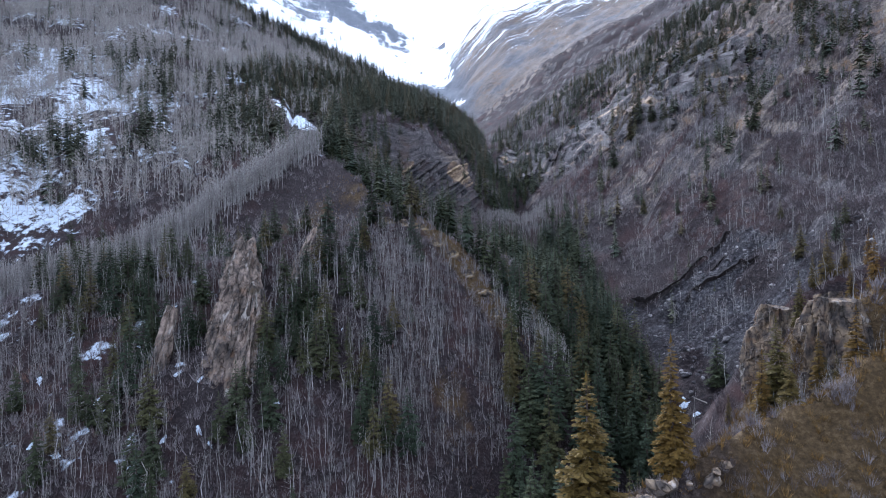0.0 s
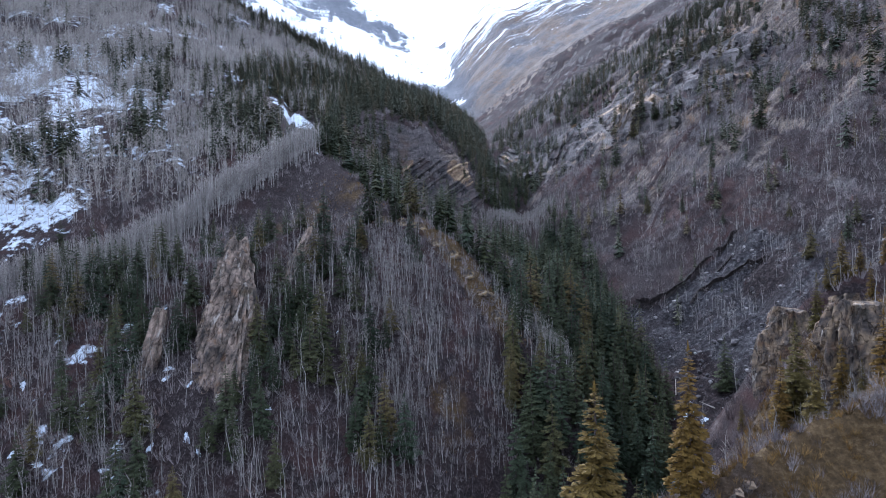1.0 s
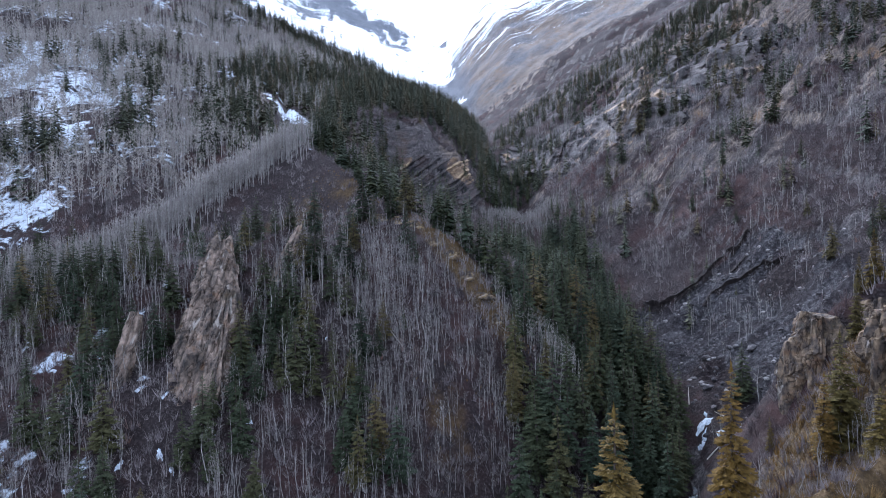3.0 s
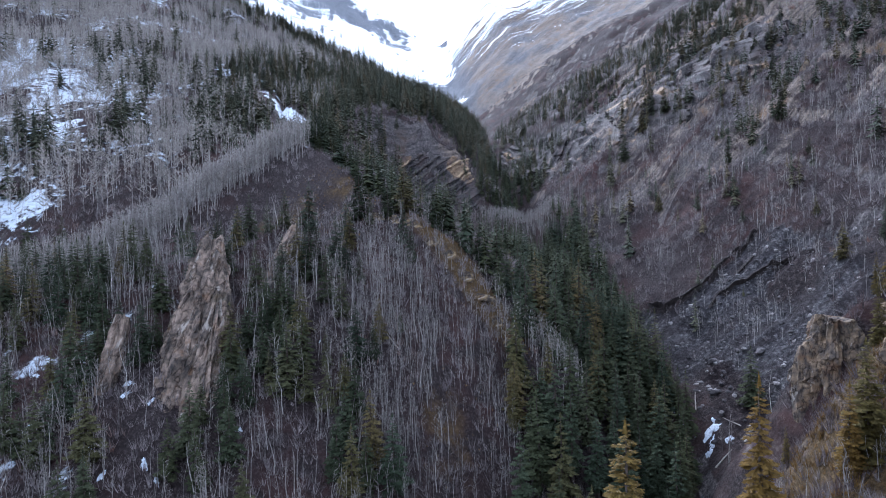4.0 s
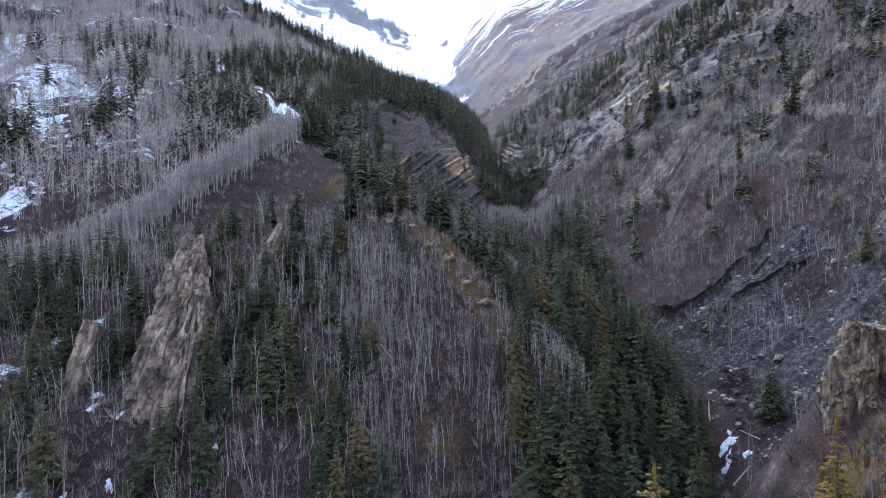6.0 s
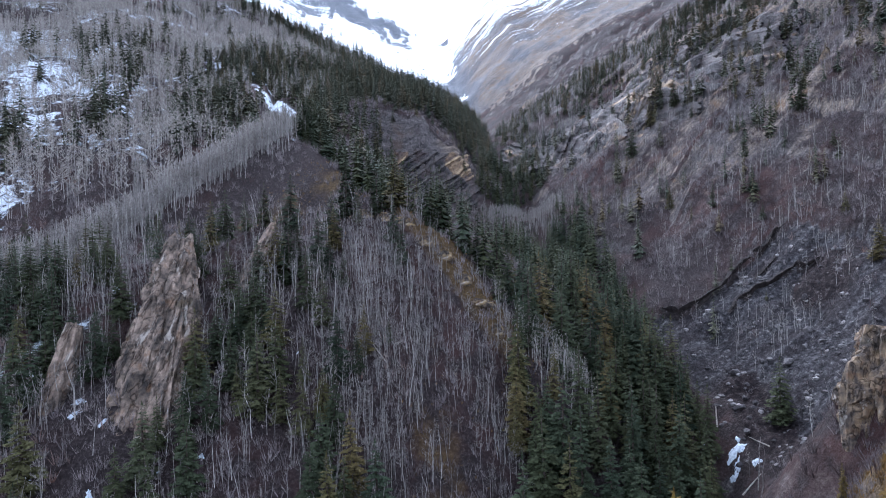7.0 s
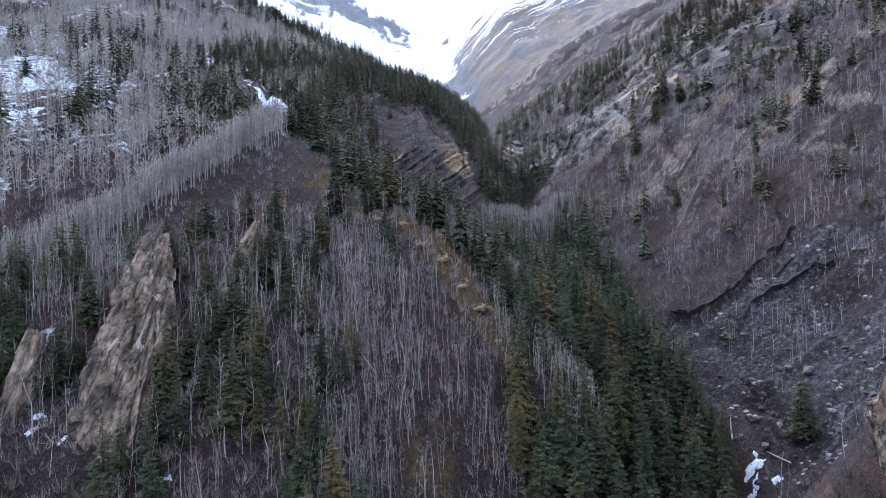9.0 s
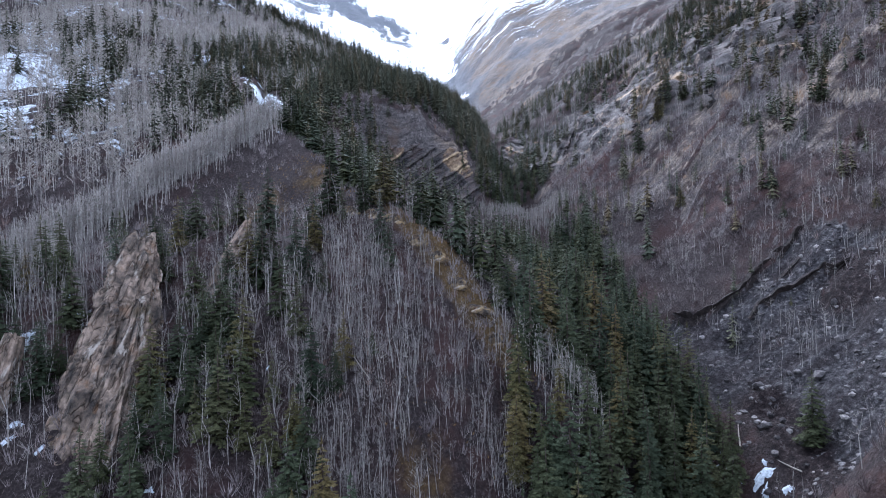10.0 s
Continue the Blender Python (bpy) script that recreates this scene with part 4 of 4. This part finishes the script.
ASPENS = [aspen_kind(300 + k, 10, low, n) for k, (low, n) in enumerate(((0.4, 30), (0.5, 26), (0.35, 34), (0.45, 30), (0.6, 20), (0.38, 28)))]
for x, y in thin_out(scatter(1400, (-112, 16, 120, 206), lambda x, y: front_weight(x, y) * 0.9, 34), 2.2)[:240]:
    plant("bare_aspen", ASPENS, x, y, tr.uniform(8, 14), 10, tr, "leafless grey aspen with a thin pale trunk", "tree", "bare aspens on the slope",
          ("trunk", "crown"), 0.05)
for x, y in thin_out(scatter(900, (44, 80, 88, 116), lambda x, y: 0.06 + 0.94 * np.exp(-((x - 64) / 9) ** 2 - ((y - 102) / 5) ** 2), 35), 0.9)[:170]:
    plant("bare_aspen", ASPENS, x, y, tr.uniform(4.5, 8), 10, tr, "slender leafless aspen among dry grass on the bluff", "tree", "bare aspens on the bluff",
          ("trunk", "crown"), 0.05)
for x, y, tall in ((-51, 217.5, 11), (-50, 218.5, 12), (-52.5, 219, 10), (-32, 208, 12), (-30.4, 208.5, 13), (-28.8, 209, 11)):
    plant("bare_aspen", ASPENS, x, y, tall, 10, tr, "pale aspen with bright bark standing on the bench", "tree", "pale aspens on the bench",
          ("trunk", "crown"), 0.03)
for x, y, tall in ((72, 178, 13), (66, 165, 11), (58, 158, 9), (74, 186, 8), (50, 148, 9)):
    plant("dead_tree", ASPENS, x, y, tall, 10, tr, "bleached leafless tree beside the creek", "tree", "bleached trees by the creek", ("trunk", "crown"), 0.08)


# ---------------------------------------------------------------- crags
def crag(name, foot, head, widths, deep, seed, material, label, rough=1.0, facing=0.0, group="", fine=1.6):
    """A standing slab of rock from foot to head: fluted along its height, blocky, with a broken top. widths: half widths from foot to head."""
    foot, head = Vector(foot), Vector(head)
    axis = head - foot
    size = axis.length
    rings, around = max(14, int(size * fine)), int(34 + 14 * fine)
    across = Vector((math.cos(facing), math.sin(facing), 0))
    across = (across - axis.normalized() * across.dot(axis.normalized())).normalized()
    verts = []
    ws = np.linspace(0, 1, len(widths))
    for i in range(rings + 1):
        s = i / rings
        half = float(np.interp(s, ws, widths))
        a = np.arange(around) * 2 * math.pi / around
        c, d = np.cos(a), np.sin(a)
        shape = (np.abs(c) ** 2.8 + np.abs(d) ** 2.8) ** (-1 / 2.8)
        flute = vnoise(a * 2.6 + 0.8 * s + seed, s * size / 24 + a * 0, seed) * 0.16 - 0.16 * (1 - np.abs(vnoise(a * 4.3 + 0.6 * s, s * size / 20 + a * 0, seed + 2))) ** 5 + vnoise(a * 7 + 3 * s, s * size / 7 + a * 0, seed + 3) * 0.09
        block = np.round(2.2 * vnoise(a * 3.1, s * size / 4.5 + a * 0, seed + 5)) * 0.085 + np.round(1.6 * vnoise(a * 7, s * size / 9.0 + 0.4 * a, seed + 7)) * 0.05 + 0.02 * vnoise(a * 24, s * size / 3.0 + a * 0, seed + 8)
        grow = shape * (1 + rough * (flute + block))
        u, v = half * c * grow, deep * (0.45 + 0.55 * half / max(widths)) * d * grow
        lift = (s > 0.86) * (s - 0.86) / 0.14 * size * 0.045 * vnoise(a * 2.2, a * 0 + 2.5, seed + 9)
        for k in range(around):
            verts.append((u[k], v[k], size * s + lift[k]))
    faces = []
    for i in range(rings):
        for k in range(around):
            a, b = i * around + k, i * around + (k + 1) % around
            faces.append((a, b, b + around, a + around))
    top = len(verts)
    verts.append((0, 0, size * 1.015))
    for k in range(around):
        a, b = rings * around + k, rings * around + (k + 1) % around
        faces.append((a, b, top, top))
    bm = bmesh.new()
    points = [bm.verts.new(p) for p in verts]
    for f in faces:
        bm.faces.new([points[k] for k in dict.fromkeys(f)])
    me = bpy.data.meshes.new(name)
    bm.to_mesh(me)
    bm.free()
    me.materials.append(material)
    ob = new(name, me)
    up = axis.normalized()
    ob.matrix_basis = Matrix.Translation(foot) @ Matrix((across, up.cross(across), up)).transposed().to_4x4()
    return tagged(ob, label, "rock", group)


crag("rock_pillar", (-60, 155, -54), (-63.5, 196, 2.5), (4.0, 4.6, 5.3, 5.9, 6.2, 6.3, 6.0, 5.6, 4.9, 3.0), 5.0, 11, CRAG["pillar"],
     "tall weathered rock pillar with rust and pale streaks", 1.0, fine=2.6)
crag("rock_slab", (-79.5, 166, -38), (-78, 175, -15), (2.3, 2.3, 2.0, 1.2), 2.2, 23, CRAG["pillar"], "smaller grey rock slab leaning on the slope")
crag("rock_slab", (-49, 199, -10), (-44, 211, 8), (2.0, 2.2, 1.6, 0.8), 1.8, 27, CRAG["pillar"], "narrow slanted rock slab below pale aspens")
crag("boulder", (-14, 164, -52), (-13, 171, -40), (2.8, 3.0, 2.4, 1.2), 2.6, 31, CRAG["beds"], "rounded pale grey rock knob at the slope's foot")
crag("rock_slab", (-55.4, 163, -40), (-56.6, 182, -11), (2.8, 3.3, 3.0, 2.6, 1.6), 3.2, 29, CRAG["pillar"], "split slab of rust-stained rock beside the tall pillar", 1.2, fine=2.4)
crag("rock_bluff", (78.5, 145, -50), (82, 151, -16.5), (8.0, 7.4, 6.9, 6.4, 5.6, 3.6), 6.0, 41, CRAG["bluff"], "massive tan rock headland with a sheer face", 1.3, -0.2, fine=2.2)
crag("rock_bluff", (94, 146, -46), (96, 151, -14), (9.0, 9.0, 8.8, 7.6, 4.6), 5.0, 45, CRAG["bluff"], "pale tan cliff on the headland's flank", 1.3, 0.1, fine=2.2)
crag("rock_bluff", (69, 107.5, -30), (69.5, 109.5, -10.8), (5.6, 5.6, 5.4, 4.8, 3.4), 3.4, 43, CRAG["bluff"], "pale tan cliff below golden spruces", 1.3, 0.1, fine=2.6)
crag("rock_outcrop", (21, 68, -46), (23, 70, -29.5), (4.0, 4.2, 3.6, 2.0), 3.5, 47, CRAG["bluff"], "broken tan outcrop at the knoll's edge", 1.5, fine=3.0)
crag("rock_outcrop", (-15, 214, -5), (-13, 221, 8.5), (7.0, 6.0, 2.6), 3.0, 51, CRAG["ochre"], "ochre bedded outcrop on the spur's crest", 1.2)


def bedded_cliff(box, from_y, step, bed, thick, depth, material, label, seed, warm):
    """Rock beds that stand out of a slope: box is x0, x1, z0, z1; bed() numbers the beds, warm() says where they are ochre."""
    xs, zs = np.arange(box[0], box[1], step), np.arange(box[2], box[3], step)
    xx, zz = np.meshgrid(xs, zs)
    yy = np.full(xx.shape, np.nan)
    for y in np.arange(from_y[0], from_y[1], 1.0):
        yy = np.where(np.isnan(yy) & (height(xs, xs * 0 + y)[None, :] >= zz), y, yy)
    bare = ~np.isnan(yy)
    yy = np.where(bare, yy, from_y[1])
    for _ in range(3):
        pad = np.pad(yy, 1, mode="edge")
        yy = np.minimum(yy + 2, (pad[1:-1, :-2] + pad[1:-1, 2:] + pad[:-2, 1:-1] + pad[2:, 1:-1] + 4 * yy) / 8)
    bent = bed(xx, zz) + 1.6 * fbm(xx / 9, zz / 9, 3, seed)
    layer = np.floor(bent / thick).astype(np.int64)
    hard = hashed(layer, layer * 0 + 3, seed)
    joint = np.clip(3 * vnoise(xx / 3.1, zz / 5.0, seed + 4), -1, 1)
    u, v = (xx - box[0]) / (box[1] - box[0]), (zz - box[2]) / (box[3] - box[2])
    rim = np.minimum(np.minimum(u, 1 - u), np.minimum(v, 1 - v)) + 0.16 * fbm(xx / 11, zz / 11, 3, seed + 6)
    inside = np.clip(rim / 0.12, 0, 1)
    yy = yy + 4 - inside * (4.6 + 1.3 * depth * hard + 0.35 * depth * joint + 0.6 * fbm(xx / 3, zz / 3, 3, seed + 8))
    rows, cols = xx.shape
    k = (np.arange(rows - 1)[:, None] * cols + np.arange(cols - 1)[None, :]).ravel()
    quads = np.stack([k, k + 1, k + cols + 1, k + cols], -1)
    quads = quads[bare.ravel()[quads].all(1)]
    mid = (0.5 * (box[0] + box[1]), float(yy[bare].mean()), box[2])
    hue = 0.56 * (0.75 * hard + 0.25 * hashed(np.floor(xx / 2.3).astype(np.int64), layer, seed + 1))
    hot = np.clip((warm(xx, zz) + 0.6 * fbm(xx / 6, zz / 6, 3, seed + 2) - 0.4) / 0.2, 0, 1)
    hue = hue * (1 - hot) + (0.66 + 0.34 * hard) * hot
    co = np.stack([xx - mid[0], yy - mid[1], zz - mid[2]], -1).reshape(-1, 3)
    ob = new("rock_cliff", mesh_of("rock_cliff", co, quads, material, False, hue.ravel()))
    ob.location = mid
    return tagged(ob, label, "rock")


bedded_cliff((-34, 27, 22, 66), (385, 450), 0.55, lambda x, z: 0.8 * z - 0.6 * x, 1.5, 1.6, STRATA, "cliff of dark slanting beds with an ochre face", 57,
             lambda x, z: 1.9 * np.exp(-((x - 15) / 11) ** 2 - ((z - 54) / 12) ** 2) + 1.3 * np.exp(-((x + 26) / 9) ** 2 - ((z - 55) / 7) ** 2) - 0.25)
bedded_cliff((52, 116, 42, 104), (425, 600), 0.7, lambda x, z: 0.5 * z - 0.87 * np.sqrt((x - 70) ** 2 + 9), 1.9, 3.6, PALE_STRATA, "grey cliff of tightly folded rock beds", 59,
             lambda x, z: 0.25 * np.exp(-((x - 62) / 8) ** 2) + 0.2)
bedded_cliff((104, 224, 58, 172), (375, 560), 0.9, lambda x, z: 0.93 * x - 0.36 * z, 2.8, 5.5, PALE_STRATA, "tan and grey ribs of upright rock on the mountainside", 61,
             lambda x, z: 0.22 + 0.3 * vnoise(x / 14, z / 20, 5))


def cliff_row(places, tall, half, deep, seed, material, label):
    """Slabs of rock set into a steep slope, one beside the other, leaning with it."""
    r = np.random.default_rng(seed)
    for k, (x, y) in enumerate(places):
        z, high = ground_at(x, y), tall * r.uniform(0.7, 1.25)
        w = half * r.uniform(0.75, 1.25)
        crag("rock_rib", (x - 0.10 * high, y - 0.08 * high, z - 0.9 * high), (x + 0.14 * high, y + 0.10 * high, z + 0.42 * high), (w, 1.1 * w, w, 0.75 * w, 0.35 * w),
             deep, seed + 10 * k, material, label, 1.3, r.uniform(-0.7, -0.2), "ribs of rock on the mountainside")


ribs = np.random.default_rng(90)
for tone, first in (("bluff", 0), ("beds", 1)):
    cliff_row([(112 + 68 * t + ribs.normal(0, 5), 405 + 110 * t + ribs.normal(0, 5)) for t in np.arange(first, 16, 2) / 15], 22, 4.2, 2.6, 400 + 300 * first, CRAG[tone],
              "upright slanting rib of tan and grey rock")
cliff_row([(165, 372), (176, 385), (190, 383), (184, 330)], 9, 3, 2.4, 600, CRAG["bluff"], "tan crag with rust stains on a stony slope")
cliff_row([(-20, 221), (-14, 219.5), (-8, 217.5), (-2, 213.5), (3, 210.5), (8, 206.5), (12, 203), (16, 199), (20, 194)], 2.2, 3.2, 1.6, 750, CRAG["ochre"], "low ochre ledge along the spur's crest")


# ---------------------------------------------------------------- loose stones, dry grass, snow and water
def stone(r):
    bm = bmesh.new()
    bmesh.ops.create_icosphere(bm, subdivisions=1, radius=1)
    for v in bm.verts:
        v.co = v.co * r.uniform(0.7, 1.25)
        v.co.z *= 0.7
    bmesh.ops.triangulate(bm, faces=bm.faces)
    out = np.array([v.co[:] for v in bm.verts]), np.array([[v.index for v in f.verts] for f in bm.faces])
    bm.free()
    return out


STONES = [stone(tr) for _ in range(6)]
wood(STONES, scatter(9000, (68, 150, 165, 268), lambda x, y: slide(x, y) * (0.2 + 0.8 * clump(x, y, 8, 95, -0.2, 0.4)), 41), 0.1,
     lambda x, y, r: 0.16 + 0.95 * r.uniform(0, 1, len(x)) ** 5, 41, RUBBLE, "scree_stones", any_tint(0, 1), "loose grey stones on a scree slope", "stones")
def earth_bank(line, tall, seed):
    """A raw, overhanging edge of dark soil along a line of the plan, with a ragged brow."""
    line = np.array(line, float)
    reach = np.concatenate([[0], np.cumsum(np.hypot(*np.diff(line, axis=0).T))])
    at = np.arange(0, reach[-1], 0.6)
    x, y = np.interp(at, reach, line[:, 0]), np.interp(at, reach, line[:, 1])
    nx, ny = np.gradient(y), -np.gradient(x)
    size = np.hypot(nx, ny)
    nx, ny = nx / size, ny / size
    wave = 0.9 * vnoise(at / 3.1, at * 0, seed) + 0.5 * vnoise(at / 1.1, at * 0, seed + 1)
    ends = np.clip(np.minimum(at, reach[-1] - at) / 4, 0.05, 1)
    brow = tall * ends * (0.75 + 0.45 * vnoise(at / 2.3, at * 0 + 4, seed + 2))
    rows = []
    for out, rise in ((-1.6, 0.15), (-0.5, 0.5), (0.35, 0.42), (0.25, 0.0), (-0.25, -0.6), (0.1, -1.0), (0.9, -1.5)):
        px, py = x + nx * (out + wave * 0.6), y + ny * (out + wave * 0.6)
        rows.append(np.stack([px, py, height(x - nx, y - ny) + rise * brow + 0.12 * vnoise(at / 0.9, at * 0 + out, seed + 3)], -1))
    grid = np.stack(rows)
    k = (np.arange(len(rows) - 1)[:, None] * len(at) + np.arange(len(at) - 1)[None, :]).ravel()
    mid = grid.reshape(-1, 3).mean(0)
    ob = new("earth_bank", mesh_of("earth_bank", (grid - mid).reshape(-1, 3), np.stack([k, k + 1, k + len(at) + 1, k + len(at)], -1), SOIL))
    ob.location = mid
    return tagged(ob, "raw dark soil edge above the grey scree", "bank", "soil edges above the scree")


earth_bank([(78, 255), (82, 249), (87, 247), (95, 246), (101, 249), (109, 252), (116, 253), (122, 252)], 2.0, 901)
earth_bank([(93, 236), (100, 237), (106, 237), (115, 237), (120, 232)], 1.8, 911)
earth_bank([(104, 243.5), (110, 245), (117, 245.5)], 0.9, 921)
for k, (x, y, size) in enumerate(((86, 217, 1.5), (92, 214, 1.2), (99, 222, 1.0), (81, 205, 1.3), (96, 208, 1.6), (104, 212, 1.2), (88, 226, 0.9), (110, 224, 1.3), (79, 197, 1.1), (90, 200, 1.4))):
    ob = new("boulder", mesh_of("boulder", *STONES[k % 6], STONE))
    ob.matrix_basis = Matrix.LocRotScale((x, y, ground_at(x, y) + 0.3 * size), Euler((0.2 * k, 0.3, k)), (size * 1.3, size, size))
    tagged(ob, "grey angular boulder lying on the scree", "boulder", "boulders on the scree")


knobs = np.random.default_rng(72)
for k in range(16):
    x, y, size = 28 + 4.5 * knobs.normal(), 68 + 3 * knobs.normal(), knobs.uniform(0.5, 1.3)
    ob = new("boulder", mesh_of("boulder", *STONES[k % 6], CRAG["bluff"]))
    ob.matrix_basis = Matrix.LocRotScale((x, y, ground_at(x, y) + 0.25 * size), Euler((0.4 * k, 0.3, k)), (size * 1.4, size, size * 1.1))
    tagged(ob, "tan weathered boulder in dry grass on the knoll", "boulder", "boulders on the knoll")


def scrub(x, y):
    return np.clip((x - creek_line(y) - 14) / 10, 0, 1) * clump(x, y, 5, 197, -0.25, 0.2)


wood(SCRUB, scatter(4200, (22, 80, 56, 140), scrub, 44), 0.1, lambda x, y, r: r.uniform(0.7, 2.0, len(x)), 44, BARK["brush"], "scrub", any_tint(0.2, 0.85),
     "low grey leafless scrub on the dry knoll", "brush")


def knoll_grass(x, y):
    return np.clip((x - creek_line(y) - 14) / 12, 0, 1) * np.clip((158 - y) / 20, 0, 1) * (0.35 + 0.65 * clump(x, y, 6, 97, -0.3, 0.3))


wood(TUFT, scatter(12000, (15, 84, 56, 135), knoll_grass, 42), 0.1, lambda x, y, r: r.uniform(0.35, 0.8, len(x)) * r.choice([1.0, 1.0, 1.9], len(x)), 42, BARK["tufts"], "dry_grass",
     lambda x, y, r: np.clip(0.4 + 0.6 * fbm(x / 6, y / 6, 3, 99) + r.uniform(-0.2, 0.2, len(x)), 0, 1), "dry golden grass and low shrubs on the bluff", "grass")
wood(TUFT, scatter(6500, (-60, 26, 146, 262), lambda x, y: np.clip(np.exp(-((x + 40) / 26) ** 2 - ((y - 242) / 20) ** 2) + np.exp(-((x - 6 + 0.85 * (y - 210)) / 9) ** 2) + 0.35 * np.exp(-((x - 1) / 10) ** 2 - ((y - 167) / 16) ** 2), 0, 1), 43), 0.1,
     lambda x, y, r: r.uniform(0.3, 0.8, len(x)), 43, BARK["tufts"], "dry_grass", any_tint(0.0, 0.7), "dry brown grass along the spur's crest", "grass")


def snow_patch(x, y, long, wide, turn, seed):
    """A lens of old snow that lies on the ground, with a ragged edge."""
    rings, around = 5, 22
    a = np.arange(around) * 2 * math.pi / around
    edge = 1 + 0.5 * vnoise(a * 1.3 + seed, a * 0, seed) + 0.35 * vnoise(a * 3.5, a * 0 + seed, seed + 1)
    px, py, lift = [np.array([0.0])], [np.array([0.0])], [np.array([0.35])]
    for k in range(1, rings + 1):
        t = k / rings
        u, v = long * t * np.cos(a) * edge, wide * t * np.sin(a) * edge
        px.append(u * math.cos(turn) - v * math.sin(turn))
        py.append(u * math.sin(turn) + v * math.cos(turn))
        lift.append(np.full(around, 0.34 * (1 - t * t) - 0.12 * t + 0.1 * vnoise(a * 4 + k, a * 0 + seed, seed + 2)))
    px, py, lift = np.concatenate(px), np.concatenate(py), np.concatenate(lift)
    z0 = ground_at(x, y)
    verts = np.stack([px, py, height(x + px, y + py) + lift - z0], -1)
    faces = [(0, 1 + s, 1 + (s + 1) % around) for s in range(around)]
    for k in range(rings - 1):
        for s in range(around):
            p, q = 1 + k * around + s, 1 + k * around + (s + 1) % around
            faces += [(p, p + around, q + around), (p, q + around, q)]
    ob = new("snow_patch", mesh_of("snow_patch", verts, faces, SNOW, True))
    ob.location = (x, y, z0)
    return tagged(ob, "patch of old snow lying on the steep slope", "snow", "snow patches")


for k, (px, py, size) in enumerate(((-73, 168, 2.0), (-72.5, 165.5, 1.6), (-66, 164, 1.1), (-92, 160, 1.5), (-88, 157, 2.2), (-84, 162, 1.2), (-98, 172, 1.4), (-101, 175, 1.8),
                                    (-75, 154, 2.0), (-70, 150, 1.6), (-62, 152, 1.8), (-58, 149, 1.3), (-95, 148, 2.4), (-88, 175, 1.0), (-78.5, 167, 1.2), (-52, 190, 0.9),
                                    (-47, 188, 1.3), (-40, 190, 1.2), (-35, 181, 0.9), (-44, 158, 1.2), (-52, 156, 1.0), (-30, 178, 0.7), (-104, 152, 1.6), (-112, 168, 1.8))):
    snow_patch(px, py, size * 0.75, size * 0.4, 0.5 * k, 800 + k)
for k, (px, py, size) in enumerate(((-108, 435, 2.5), (-114, 448, 2), (-64, 300, 2.2), (-56, 285, 1.8), (-47, 276, 1.4))):
    snow_patch(px, py, size, size * 0.35, 2.1, 860 + k)
for k, (px, py, size) in enumerate(((75, 194, 2.2), (73.5, 191, 1.8), (72, 189, 1.5), (70, 203, 1.6), (68.5, 200, 1.5), (77, 188, 1.3), (76.5, 196.5, 1.1), (69, 206, 1.0), (71, 197, 0.9))):
    ob = snow_patch(px, py, size * 0.9, size * 0.6, 0.8 * k, 880 + k)
    tagged(ob, "ragged crust of ice beside the creek", "ice", "ice along the creek")


def creek():
    ys = np.arange(40, 345, 1.5)
    bend = 6 * fbm(ys / 70, ys * 0 + 3, 2, 5) * np.clip((ys - 230) / 100, 0.3, 1)
    xs = creek_line(ys) + bend
    low = height(xs, ys)
    verts, faces = [], []
    for k, (x, y) in enumerate(zip(xs, ys)):
        half = 1.9 + 0.6 * float(vnoise(y / 6, 0.5, 3))
        z = low[max(0, k - 2):k + 3].mean() + 0.55
        verts += [(x + s * half, y, z + 0.12 * float(vnoise(y / 2, s * 3, 4))) for s in (-1, -0.5, 0, 0.5, 1)]
        if k:
            faces += [(p, p + 1, p + 6, p + 5) for p in range(5 * (k - 1), 5 * (k - 1) + 4)]
    return tagged(new("creek", mesh_of("creek", verts, faces, WATER, True)), "narrow creek with white water in the gorge", "water", kind="structure")


creek()


def fallen_log(x, y, long, turn, thick):
    v, f = tube([(0, 0, 0), (0.1, 0, long * 0.5), (0, 0.1, long)], [thick, thick * 0.8, thick * 0.3], 6)
    ob = new("fallen_log", mesh_of("fallen_log", v, f, DEADWOOD, True))
    x2, y2 = x + long * math.cos(turn), y + long * math.sin(turn)
    a, b = Vector((x, y, ground_at(x, y) + 0.3)), Vector((x2, y2, ground_at(x2, y2) + 0.4))
    ob.matrix_basis = Matrix.Translation(a) @ (b - a).to_track_quat("Z", "Y").to_matrix().to_4x4()
    return tagged(ob, "bleached fallen trunk lying on the slope", "log", "fallen trunks")


for x, y, long, turn, thick in ((-56, 160, 8, 0.7, 0.18), (-10, 178, 7, 2.4, 0.15), (75, 205, 8, 1.2, 0.2), (70, 181, 7, 0.4, 0.2), (81, 190, 6, 2.0, 0.18), (-88, 168, 6, 1.1, 0.14)):
    fallen_log(x, y, long, turn, thick)
